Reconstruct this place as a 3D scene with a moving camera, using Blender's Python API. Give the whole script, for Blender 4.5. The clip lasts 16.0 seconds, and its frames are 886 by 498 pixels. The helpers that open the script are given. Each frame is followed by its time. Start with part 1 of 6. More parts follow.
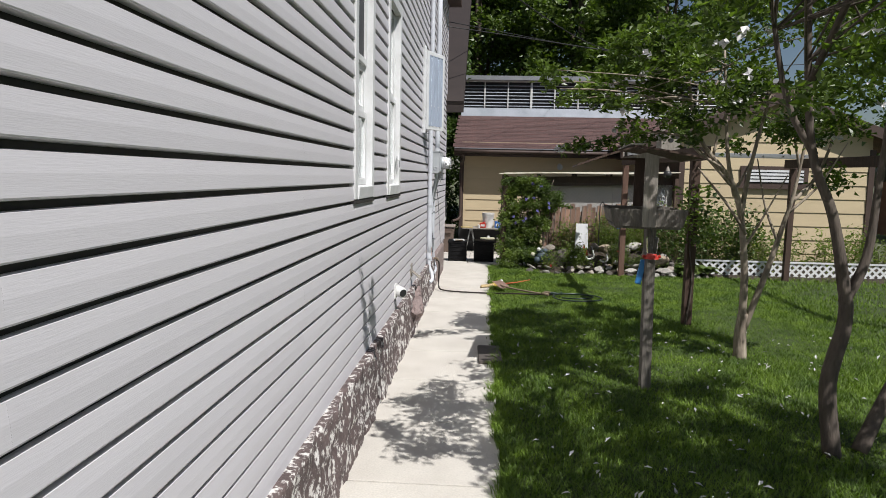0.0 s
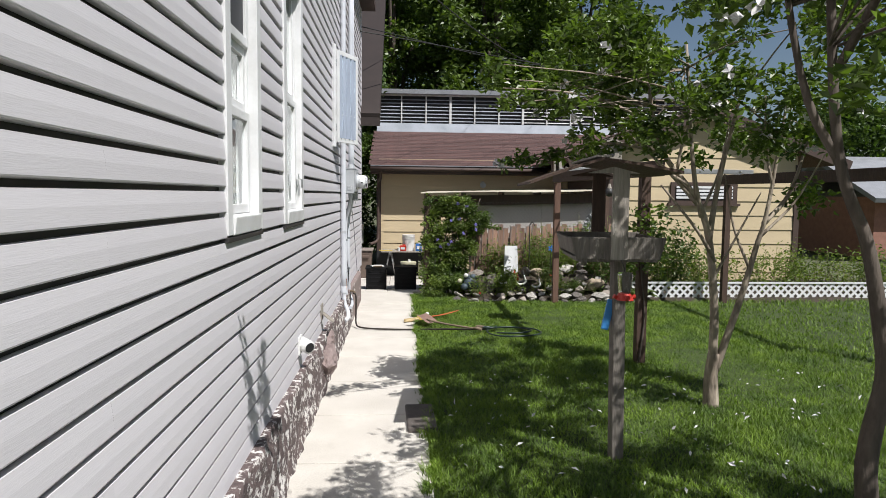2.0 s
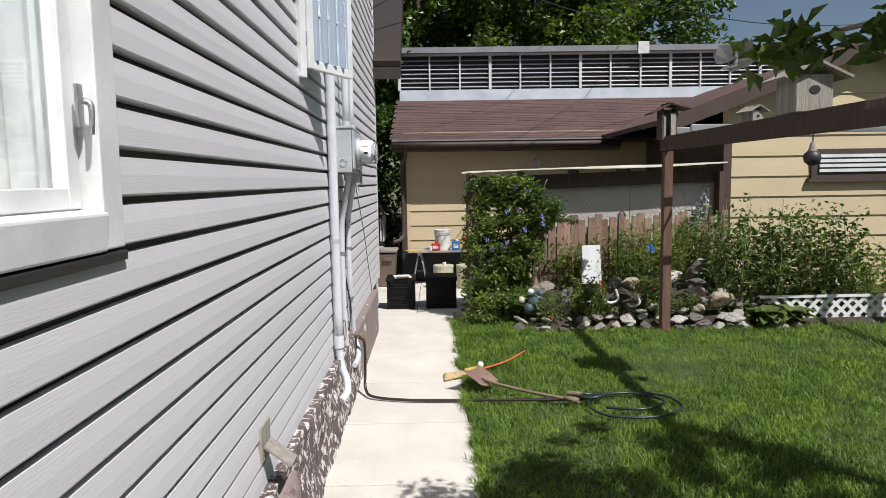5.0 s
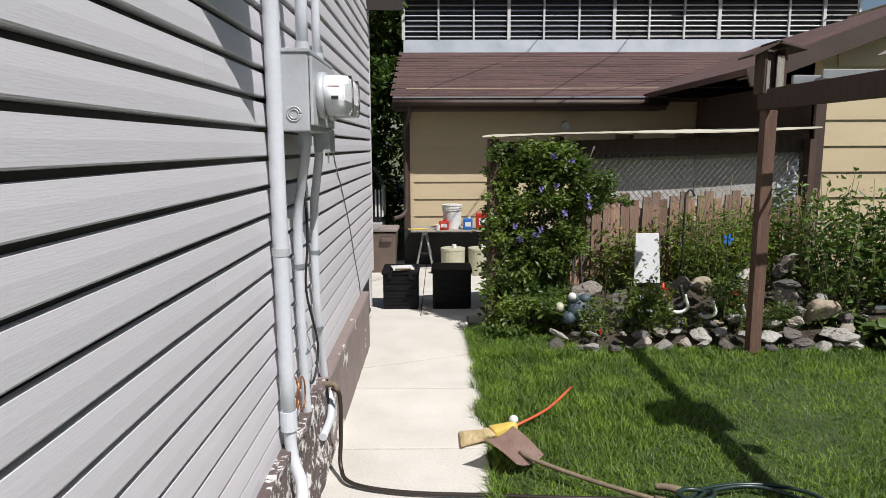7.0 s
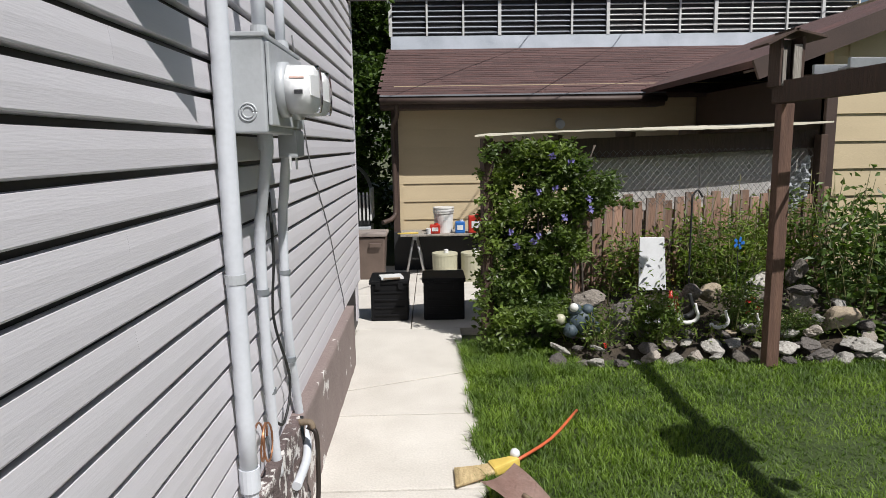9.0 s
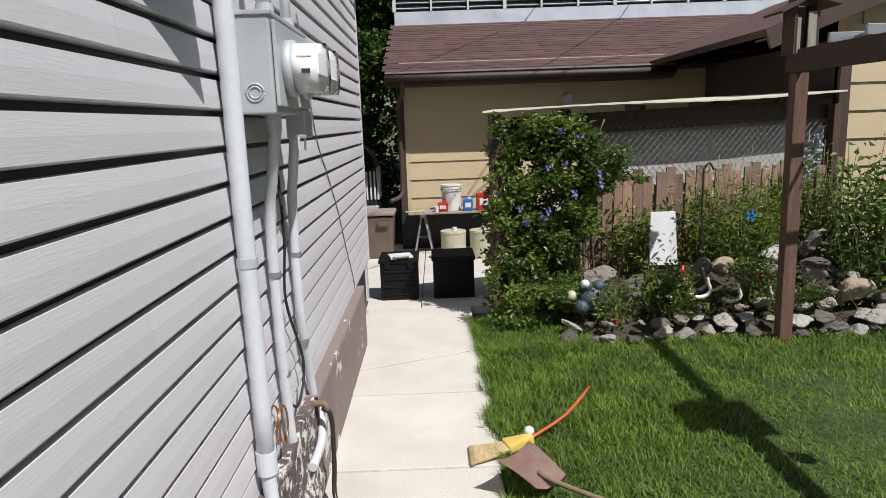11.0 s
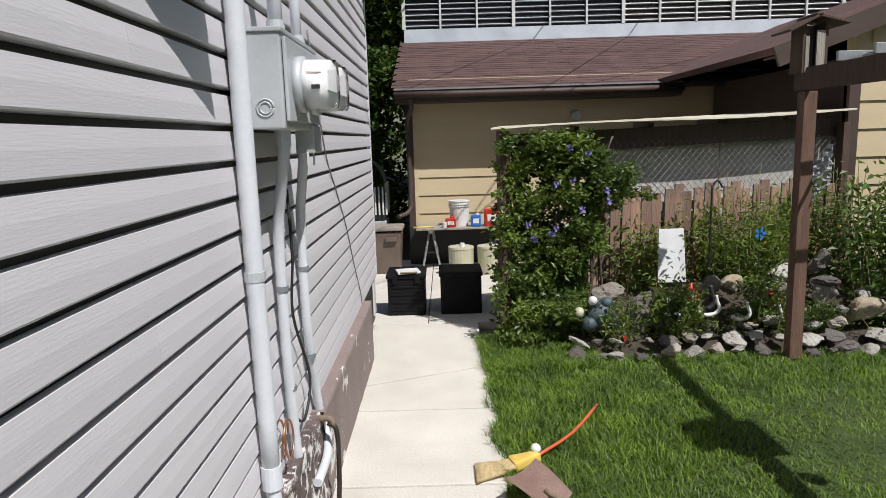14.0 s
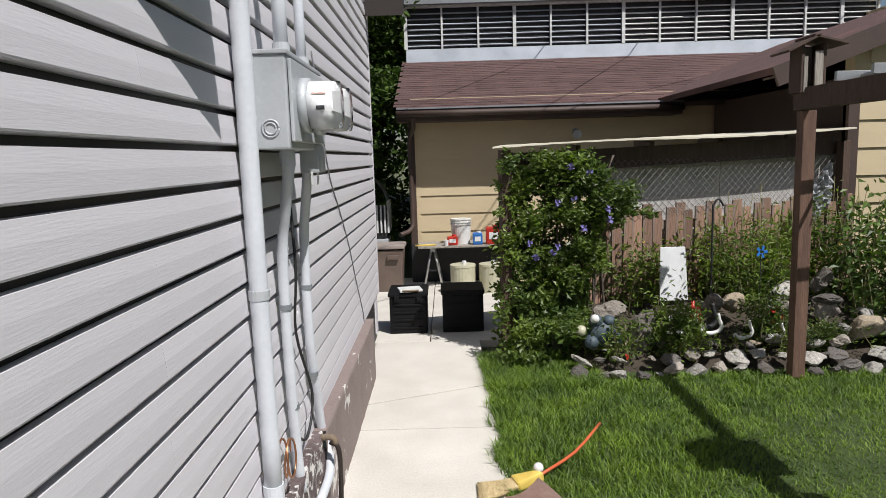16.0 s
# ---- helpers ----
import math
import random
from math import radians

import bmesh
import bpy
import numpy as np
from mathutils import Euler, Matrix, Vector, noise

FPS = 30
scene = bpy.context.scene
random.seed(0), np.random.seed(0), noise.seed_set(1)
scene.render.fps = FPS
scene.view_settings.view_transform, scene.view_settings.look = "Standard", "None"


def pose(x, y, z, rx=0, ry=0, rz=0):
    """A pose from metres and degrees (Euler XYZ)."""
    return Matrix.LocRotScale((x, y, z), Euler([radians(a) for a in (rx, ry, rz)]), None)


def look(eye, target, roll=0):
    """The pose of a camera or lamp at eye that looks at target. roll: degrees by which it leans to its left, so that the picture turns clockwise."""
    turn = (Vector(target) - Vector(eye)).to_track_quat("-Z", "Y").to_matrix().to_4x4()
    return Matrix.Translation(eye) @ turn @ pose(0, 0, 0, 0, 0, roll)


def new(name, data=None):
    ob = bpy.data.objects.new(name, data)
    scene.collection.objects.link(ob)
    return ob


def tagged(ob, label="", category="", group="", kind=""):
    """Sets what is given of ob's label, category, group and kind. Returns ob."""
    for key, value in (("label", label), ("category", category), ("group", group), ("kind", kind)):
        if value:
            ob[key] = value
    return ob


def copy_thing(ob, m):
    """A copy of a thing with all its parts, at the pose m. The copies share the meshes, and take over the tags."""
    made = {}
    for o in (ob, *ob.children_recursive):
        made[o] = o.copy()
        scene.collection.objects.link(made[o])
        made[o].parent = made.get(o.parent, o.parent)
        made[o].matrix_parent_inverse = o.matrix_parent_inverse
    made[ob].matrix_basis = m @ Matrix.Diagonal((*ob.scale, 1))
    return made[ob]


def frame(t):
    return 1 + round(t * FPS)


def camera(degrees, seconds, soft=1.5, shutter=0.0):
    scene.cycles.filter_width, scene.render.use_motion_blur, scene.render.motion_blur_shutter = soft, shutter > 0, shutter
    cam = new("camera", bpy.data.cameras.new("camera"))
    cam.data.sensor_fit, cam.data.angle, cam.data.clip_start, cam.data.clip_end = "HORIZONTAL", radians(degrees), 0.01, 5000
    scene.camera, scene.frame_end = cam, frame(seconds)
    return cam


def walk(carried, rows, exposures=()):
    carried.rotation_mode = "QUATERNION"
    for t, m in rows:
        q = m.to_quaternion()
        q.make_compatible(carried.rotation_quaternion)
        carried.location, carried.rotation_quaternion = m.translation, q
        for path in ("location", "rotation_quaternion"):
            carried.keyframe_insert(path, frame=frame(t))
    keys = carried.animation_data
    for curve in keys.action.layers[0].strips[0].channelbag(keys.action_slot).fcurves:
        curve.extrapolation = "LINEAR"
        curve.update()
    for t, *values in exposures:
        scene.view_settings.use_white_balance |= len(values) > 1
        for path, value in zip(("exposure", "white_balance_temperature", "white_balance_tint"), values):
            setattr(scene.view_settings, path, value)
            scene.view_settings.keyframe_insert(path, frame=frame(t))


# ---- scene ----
cam = camera(67.4, 16.0, soft=0.6)
PATH = [
    (0, (0.024, -0.044, 1.679), (-0.1, 1.94, 1.46), 1.2),
    (0.5, (0.016, -0.033, 1.683), (-0.086, 1.953, 1.468), 1.3),
    (1, (-0.019, 0.193, 1.672), (-0.111, 2.184, 1.505), 2.1),
    (1.5, (-0.105, 0.604, 1.713), (-0.092, 2.599, 1.567), 3.7),
    (2, (-0.048, 1.15, 1.702), (0.075, 3.14, 1.541), 0.6),
    (2.5, (-0.079, 1.633, 1.689), (0.019, 3.622, 1.5), 0.7),
    (3, (-0.02, 2.217, 1.657), (0.086, 4.204, 1.458), 0.2),
    (3.3, (-0.012, 2.492, 1.649), (-0.007, 4.484, 1.464), -0.3),
    (3.5, (-0.045, 2.813, 1.656), (-0.05, 4.808, 1.509), -1.0),
    (4, (-0.088, 3.443, 1.665), (-0.097, 5.437, 1.508), -2.5),
    (4.2, (-0.059, 3.675, 1.635), (-0.05, 5.669, 1.475), -2.2),
    (6.3, (-0.18, 5.859, 1.659), (-0.156, 7.837, 1.365), 0.0),
    (6.5, (-0.167, 6.03, 1.658), (-0.128, 8.007, 1.358), -1.7),
    (7, (-0.144, 6.455, 1.655), (-0.124, 8.431, 1.35), -0.2),
    (7.5, (-0.203, 6.701, 1.659), (-0.186, 8.672, 1.321), 0.5),
    (8, (-0.172, 6.828, 1.662), (-0.16, 8.803, 1.347), -0.4),
    (8.5, (-0.156, 6.864, 1.662), (-0.112, 8.84, 1.358), -1.0),
    (9, (-0.126, 6.886, 1.665), (-0.083, 8.862, 1.358), -0.9),
    (9.2, (-0.151, 6.92, 1.665), (-0.086, 8.894, 1.349), -1.3),
    (11.5, (-0.144, 6.913, 1.669), (-0.137, 8.877, 1.293), -2.3),
    (12, (-0.148, 6.905, 1.663), (-0.143, 8.871, 1.297), -2.6),
    (12.5, (-0.14, 6.907, 1.664), (-0.136, 8.875, 1.307), -2.6),
    (13, (-0.142, 6.914, 1.664), (-0.132, 8.883, 1.312), -2.6),
    (13.5, (-0.146, 6.918, 1.668), (-0.139, 8.887, 1.32), -2.2),
    (14, (-0.143, 6.913, 1.667), (-0.145, 8.887, 1.341), -1.7),
    (14.5, (-0.125, 6.898, 1.663), (-0.136, 8.875, 1.355), -1.6),
    (15, (-0.145, 6.908, 1.672), (-0.145, 8.884, 1.366), -1.3),
    (15.5, (-0.149, 6.908, 1.672), (-0.148, 8.887, 1.378), -1.6),
    (16, (-0.147, 6.898, 1.673), (-0.152, 8.879, 1.4), -1.7),
]
EXPOSURES = [(0, 0.04), (1, 0.09), (1.5, 0.13), (2, 0.25), (2.5, 0.26), (3, 0.15), (3.5, 0.18), (4, 0.23), (6.5, 0.17), (7.5, 0.13), (9, 0.11), (16, 0.11)]
walk(cam, [(t, look(eye, target, roll)) for t, eye, target, roll in PATH], EXPOSURES)

# ---- world and sun ----
SUN_TO = Vector((0.455, -0.545, 1.0)).normalized()
world = bpy.data.worlds.new("sky")
scene.world = world
world.use_nodes = True
wn = world.node_tree
sky = wn.nodes.new("ShaderNodeTexSky")
sky.sky_type = 'NISHITA'
sky.sun_disc = False
sky.dust_density = 1.2
sky.sun_elevation = math.asin(SUN_TO.z)
sky.sun_rotation = math.atan2(SUN_TO.x, SUN_TO.y)
wn.nodes["Background"].inputs["Strength"].default_value = 0.056
wn.links.new(sky.outputs[0], wn.nodes["Background"].inputs["Color"])
sun = new("sun", bpy.data.lights.new("sun", 'SUN'))
sun.data.energy = 5.0
sun.data.angle = radians(0.45)
sun.data.color = (1.0, 0.982, 0.965)
sun.matrix_basis = look((20, -30, 40), Vector((20, -30, 40)) - SUN_TO)


# ---- materials ----
def material(name, col, rough=0.7, metal=0.0, col2=None, scale=8.0, stretch=(1, 1, 1), bump=0.0, bscale=60.0, fine=0.12, coarse=0.5,
             coat=0.0, island=0.0, objvar=0.0, spec=0.5, stain=None, stain_scale=1.5, stain_at=0.58, stain_soft=0.08):
    m = bpy.data.materials.new(name)
    m.use_nodes = True
    nt = m.node_tree
    N, L = nt.nodes, nt.links
    b = N["Principled BSDF"]
    b.inputs["Roughness"].default_value = rough
    b.inputs["Metallic"].default_value = metal
    b.inputs["Specular IOR Level"].default_value = spec
    b.inputs["Coat Weight"].default_value = coat
    tc = N.new("ShaderNodeTexCoord")
    mp = N.new("ShaderNodeMapping")
    mp.inputs["Scale"].default_value = stretch
    L.new(tc.outputs["Object"], mp.inputs["Vector"])
    n1 = N.new("ShaderNodeTexNoise")
    n1.inputs["Scale"].default_value = scale
    n1.inputs["Detail"].default_value = 5
    L.new(mp.outputs[0], n1.inputs["Vector"])
    n2 = N.new("ShaderNodeTexNoise")
    n2.inputs["Scale"].default_value = bscale
    n2.inputs["Detail"].default_value = 4
    L.new(mp.outputs[0], n2.inputs["Vector"])
    c2 = col2 or tuple(c * 0.72 for c in col)
    ramp = N.new("ShaderNodeMapRange")
    ramp.inputs["From Min"].default_value = 0.5 - 0.5 * coarse
    ramp.inputs["From Max"].default_value = 0.5 + 0.5 * coarse
    L.new(n1.outputs["Fac"], ramp.inputs["Value"])
    mix = N.new("ShaderNodeMix")
    mix.data_type = 'RGBA'
    mix.inputs["A"].default_value = (*c2, 1)
    mix.inputs["B"].default_value = (*col, 1)
    L.new(ramp.outputs[0], mix.inputs["Factor"])
    out = mix.outputs["Result"]
    hsv = N.new("ShaderNodeHueSaturation")
    L.new(out, hsv.inputs["Color"])
    val = N.new("ShaderNodeMapRange")
    val.inputs["To Min"].default_value = 1 - fine * 1.6
    val.inputs["To Max"].default_value = 1 + fine * 1.6
    L.new(n2.outputs["Fac"], val.inputs["Value"])
    vout = val.outputs[0]
    for amount, src in ((island, "g"), (objvar, "o")):
        if amount:
            if src == "g":
                rn = N.new("ShaderNodeNewGeometry").outputs["Random Per Island"]
            else:
                rn = N.new("ShaderNodeObjectInfo").outputs["Random"]
            r = N.new("ShaderNodeMapRange")
            r.inputs["To Min"].default_value = 1 - amount
            r.inputs["To Max"].default_value = 1 + amount
            L.new(rn, r.inputs["Value"])
            mul = N.new("ShaderNodeMath")
            mul.operation = 'MULTIPLY'
            L.new(vout, mul.inputs[0])
            L.new(r.outputs[0], mul.inputs[1])
            vout = mul.outputs[0]
    L.new(vout, hsv.inputs["Value"])
    out = hsv.outputs["Color"]
    if stain:
        n3 = N.new("ShaderNodeTexNoise")
        n3.inputs["Scale"].default_value = stain_scale
        n3.inputs["Detail"].default_value = 8
        n3.inputs["Roughness"].default_value = 0.65
        L.new(mp.outputs[0], n3.inputs["Vector"])
        r3 = N.new("ShaderNodeMapRange")
        r3.inputs["From Min"].default_value = stain_at
        r3.inputs["From Max"].default_value = stain_at + stain_soft
        L.new(n3.outputs["Fac"], r3.inputs["Value"])
        mx = N.new("ShaderNodeMix")
        mx.data_type = 'RGBA'
        L.new(r3.outputs[0], mx.inputs["Factor"])
        L.new(out, mx.inputs["A"])
        mx.inputs["B"].default_value = (*stain, 1)
        out = mx.outputs["Result"]
    L.new(out, b.inputs["Base Color"])
    if bump:
        bp = N.new("ShaderNodeBump")
        bp.inputs["Strength"].default_value = bump
        bp.inputs["Distance"].default_value = 0.01
        L.new(n2.outputs["Fac"], bp.inputs["Height"])
        L.new(bp.outputs[0], b.inputs["Normal"])
    return m


def leafy(name, col, col2, through_light=0.35, rough=0.45):
    """Leaf: gloss on top, light coming through from behind, tone by leaf."""
    m = material(name, col, rough, col2=col2, scale=3.0, bscale=30, island=0.35, fine=0.05, coarse=0.35)
    nt = m.node_tree
    N, L = nt.nodes, nt.links
    b = N["Principled BSDF"]
    t = N.new("ShaderNodeBsdfTranslucent")
    src = b.inputs["Base Color"].links[0].from_socket
    gain = N.new("ShaderNodeMix")
    gain.data_type = 'RGBA'
    gain.blend_type = 'MULTIPLY'
    gain.inputs["Factor"].default_value = 1.0
    L.new(src, gain.inputs["A"])
    gain.inputs["B"].default_value = (1.5, 1.7, 0.6, 1)
    L.new(gain.outputs["Result"], t.inputs["Color"])
    mix = N.new("ShaderNodeMixShader")
    mix.inputs[0].default_value = through_light
    L.new(b.outputs[0], mix.inputs[1])
    L.new(t.outputs[0], mix.inputs[2])
    L.new(mix.outputs[0], N["Material Output"].inputs["Surface"])
    return m


def glass_mat(name, tint=(0.9, 0.95, 0.95), rough=0.02, ior=1.45):
    m = bpy.data.materials.new(name)
    m.use_nodes = True
    b = m.node_tree.nodes["Principled BSDF"]
    b.inputs["Base Color"].default_value = (*tint, 1)
    b.inputs["Roughness"].default_value = rough
    b.inputs["Transmission Weight"].default_value = 1.0
    b.inputs["IOR"].default_value = ior
    return m


M_SIDING = material("grey_vinyl_siding", (0.60, 0.58, 0.605), 0.5, col2=(0.575, 0.555, 0.58), scale=1.0, stretch=(8, 2.4, 40), bump=0.075, bscale=7.0, fine=0.014, objvar=0.03)
M_WHITE = material("white_paint", (0.78, 0.785, 0.80), 0.45, col2=(0.60, 0.60, 0.59), scale=5, bump=0.05, fine=0.04)
M_WHITE_OLD = material("weathered_white_paint", (0.72, 0.72, 0.70), 0.55, scale=9, bump=0.1, fine=0.06)
# Black trim; also paints the shade in siding gaps and under sills.
M_BLACK_TRIM_SHADE = material("dark_trim_and_shade", (0.035, 0.032, 0.032), 0.5)
M_GLASS = glass_mat("window_glass")
# Near-black: the unlit room's darkness is put into its colour.
M_ROOM_SHADE = material("unlit_room_shade", (0.035, 0.032, 0.03), 0.9)
M_CURTAIN = material("white_curtain", (0.50, 0.50, 0.49), 0.9, scale=20, fine=0.05)
M_SCREEN = material("insect_screen", (0.05, 0.05, 0.055), 0.6, bscale=300, fine=0.25)
M_FOUND = material("painted_foundation", (0.15, 0.11, 0.105), 0.85, col2=(0.07, 0.052, 0.05), scale=9, bump=1.0, bscale=55, fine=0.25, stain=(0.66, 0.63, 0.60), stain_scale=19.0, stain_at=0.515, stain_soft=0.07)
M_FOUND2 = material("parged_foundation", (0.235, 0.185, 0.17), 0.8, col2=(0.19, 0.145, 0.135), scale=4, bump=0.4, bscale=50, fine=0.1, stain=(0.68, 0.65, 0.62), stain_scale=5.0, stain_at=0.60, stain_soft=0.03)
M_CONCRETE = material("pale_concrete", (0.60, 0.565, 0.51), 0.85, col2=(0.50, 0.465, 0.415), scale=3.0, bump=0.4, bscale=90, fine=0.14, stain=(0.40, 0.36, 0.315), stain_scale=2.2, stain_at=0.62, stain_soft=0.25, objvar=0.03)
M_SOIL = material("lawn_soil", (0.045, 0.072, 0.013), 0.95, col2=(0.028, 0.042, 0.010), scale=6, bump=0.8, bscale=40, fine=0.3)
M_BED = material("garden_soil", (0.06, 0.045, 0.03), 0.95, col2=(0.03, 0.024, 0.018), scale=9, bump=1.0, bscale=50, fine=0.3)
M_GRASS = leafy("grass_blade", (0.158, 0.24, 0.024), (0.066, 0.118, 0.015), 0.28, 0.55)
M_LEAF = leafy("shrub_leaf", (0.105, 0.165, 0.035), (0.045, 0.08, 0.018), 0.26)
M_LEAF_TREE = leafy("tree_leaf", (0.14, 0.20, 0.036), (0.04, 0.068, 0.016), 0.4, 0.38)
M_LEAF_VINE = leafy("vine_leaf", (0.155, 0.21, 0.042), (0.045, 0.08, 0.018))
M_LEAF_BED = leafy("garden_leaf", (0.20, 0.26, 0.05), (0.075, 0.12, 0.025))
M_LEAF_DARK = leafy("far_leaf", (0.095, 0.15, 0.028), (0.03, 0.06, 0.014), 0.3)
# Lighter far leaf with sunlight put into its colour; the stonecrop shares it.
M_LEAF_YEL = leafy("sunlit_far_leaf", (0.12, 0.17, 0.03), (0.06, 0.10, 0.02), 0.3)
M_HOSTA = leafy("hosta_leaf", (0.16, 0.215, 0.06), (0.06, 0.10, 0.03), 0.25, 0.35)
M_DRY = leafy("dry_stem", (0.22, 0.19, 0.09), (0.12, 0.13, 0.05), 0.2, 0.7)
M_BARK = material("pale_bark", (0.44, 0.37, 0.29), 0.9, col2=(0.13, 0.10, 0.075), scale=12, stretch=(1, 1, 0.3), bump=1.0, bscale=45, fine=0.3, stain=(0.035, 0.03, 0.025), stain_scale=11.0, stain_at=0.66, stain_soft=0.04)
M_BARK_DARK = material("brown_bark", (0.125, 0.10, 0.08), 0.9, col2=(0.07, 0.055, 0.045), scale=9, stretch=(1, 1, 0.25), bump=1.0, bscale=45, fine=0.3)
M_GREYWOOD = material("weathered_grey_wood", (0.36, 0.33, 0.285), 0.85, col2=(0.20, 0.175, 0.15), scale=5, stretch=(6, 6, 0.5), bump=0.6, bscale=25, fine=0.2)
M_DARKWOOD = material("dark_brown_stained_wood", (0.085, 0.05, 0.035), 0.75, col2=(0.05, 0.03, 0.022), scale=5, stretch=(5, 5, 0.6), bump=0.5, bscale=25, fine=0.2)
M_REDWOOD = material("reddish_fence_wood", (0.32, 0.19, 0.13), 0.85, col2=(0.19, 0.115, 0.085), scale=4, stretch=(6, 6, 0.5), bump=0.6, bscale=25, fine=0.3, objvar=0.4, stain=(0.20, 0.17, 0.15), stain_scale=3.0, stain_at=0.5, stain_soft=0.15)
M_POST = material("brown_post_wood", (0.17, 0.095, 0.065), 0.8, col2=(0.10, 0.055, 0.04), scale=4, stretch=(6, 6, 0.6), bump=0.4, bscale=30, fine=0.2)
M_SHINGLE = material("maroon_asphalt_shingle", (0.115, 0.062, 0.054), 0.95, col2=(0.07, 0.044, 0.043), scale=2.5, bump=0.8, bscale=120, fine=0.3, objvar=0.2, stain=(0.16, 0.075, 0.065), stain_scale=1.8, stain_at=0.52, stain_soft=0.2)
M_TAN = material("tan_lap_siding", (0.58, 0.47, 0.30), 0.7, col2=(0.51, 0.41, 0.26), scale=1.4, stretch=(1, 1, 4), bump=0.15, bscale=40, fine=0.05, objvar=0.03)
M_BROWN = material("brown_fascia_paint", (0.075, 0.047, 0.037), 0.6, scale=4, bump=0.15, fine=0.1)
M_METAL = material("galvanised_flashing", (0.27, 0.29, 0.31), 0.5, 0.35, col2=(0.19, 0.205, 0.22), scale=3, bump=0.1, fine=0.1)
M_FLASH = material("dull_grey_flashing", (0.44, 0.47, 0.52), 0.5, 0.0, col2=(0.30, 0.33, 0.37), scale=2.5, bump=0.2, fine=0.12)
M_METAL_ROOF = material("grey_roll_roofing", (0.26, 0.27, 0.29), 0.75, scale=2.0, bump=0.4, bscale=60, fine=0.15)
M_GREYBOX = material("grey_enamel_box", (0.52, 0.54, 0.56), 0.42, 0.1, scale=6, bump=0.05, fine=0.05)
M_CONDUIT = material("pale_grey_pvc", (0.62, 0.64, 0.68), 0.45, col2=(0.55, 0.57, 0.61), scale=7, fine=0.05)
# Near-black for displays; also paints the dark of hollows and behind panes.
M_DARKINT = material("black_and_interior_shade", (0.02, 0.02, 0.022), 0.6)
M_ALU = material("aluminium", (0.55, 0.55, 0.55), 0.35, 0.8, scale=6, fine=0.08)
M_BLACKPL = material("black_plastic", (0.007, 0.007, 0.008), 0.6, spec=0.2, scale=8, bump=0.1, fine=0.15)
M_BROWNPL = material("taupe_bin_plastic", (0.145, 0.105, 0.085), 0.5, scale=5, fine=0.08)
M_BUCKET = material("white_bucket_plastic", (0.76, 0.75, 0.72), 0.4, scale=6, fine=0.04)
M_JUG = material("yellowed_white_plastic", (0.52, 0.50, 0.36), 0.45, scale=6, fine=0.08)
M_RED = material("red_plastic", (0.52, 0.035, 0.02), 0.4, scale=6, fine=0.06)
M_BLUE = material("blue_label", (0.03, 0.16, 0.50), 0.4, scale=6, fine=0.06)
M_CYAN = material("light_blue_plastic", (0.05, 0.25, 0.60), 0.4, scale=6, fine=0.06)
M_ORANGE = material("orange_painted_handle", (0.62, 0.13, 0.05), 0.5, scale=9, fine=0.1)
M_YELLOW = material("yellow_broom_cap", (0.72, 0.52, 0.12), 0.45, scale=9, fine=0.06)
M_STRAW = material("straw_bristle", (0.66, 0.52, 0.29), 0.9, col2=(0.38, 0.27, 0.13), scale=12, stretch=(6, 1, 6), bump=0.8, bscale=60, fine=0.25)
M_RUST = material("rusty_steel", (0.47, 0.33, 0.28), 0.6, 0.05, col2=(0.33, 0.20, 0.165), scale=7, bump=0.3, bscale=70, fine=0.15)
M_HANDLE = material("worn_tool_handle", (0.24, 0.18, 0.12), 0.75, col2=(0.13, 0.095, 0.065), scale=10, bump=0.3, fine=0.2)
M_HOSE = material("dark_green_hose", (0.018, 0.035, 0.03), 0.35, scale=12, fine=0.1)
M_HOSE_BLACK = material("black_brown_hose", (0.03, 0.022, 0.018), 0.35, scale=12, fine=0.1)
M_WIRE = material("black_cable", (0.02, 0.02, 0.02), 0.6)
M_WIREGREY = material("grey_cable", (0.25, 0.25, 0.26), 0.6)
M_MESH = material("galvanised_wire", (0.20, 0.19, 0.18), 0.6, 0.2, scale=9, fine=0.1)
M_SHEET = material("cream_corrugated_sheet", (0.66, 0.62, 0.50), 0.6, col2=(0.52, 0.48, 0.38), scale=3, fine=0.08)
M_PLASTER = material("grey_weathered_panel", (0.56, 0.54, 0.51), 0.8, col2=(0.36, 0.34, 0.32), scale=2.5, bump=0.3, fine=0.15)
M_STONE = material("field_stone", (0.31, 0.27, 0.23), 0.9, col2=(0.16, 0.14, 0.12), scale=9, bump=0.6, bscale=45, fine=0.2, objvar=0.55)
M_STONE_DARK = material("dark_field_stone", (0.17, 0.15, 0.135), 0.9, col2=(0.075, 0.066, 0.06), scale=9, bump=0.6, bscale=45, fine=0.25, objvar=0.4)
M_STONE_PALE = material("pale_field_stone", (0.44, 0.42, 0.38), 0.85, col2=(0.20, 0.18, 0.16), scale=7, bump=0.6, bscale=45, fine=0.2, objvar=0.25)
M_STONE_TAN = material("tan_boulder", (0.36, 0.29, 0.20), 0.85, col2=(0.25, 0.20, 0.15), scale=8, bump=0.5, bscale=45, fine=0.2)
M_STATUE_WHITE = material("white_painted_ornament", (0.74, 0.73, 0.70), 0.5, fine=0.05)
M_STATUE_BLUE = material("slate_blue_ornament", (0.06, 0.085, 0.105), 0.6, scale=10, fine=0.15)
M_STATUE_DARK = material("dark_ornament", (0.035, 0.035, 0.035), 0.5)
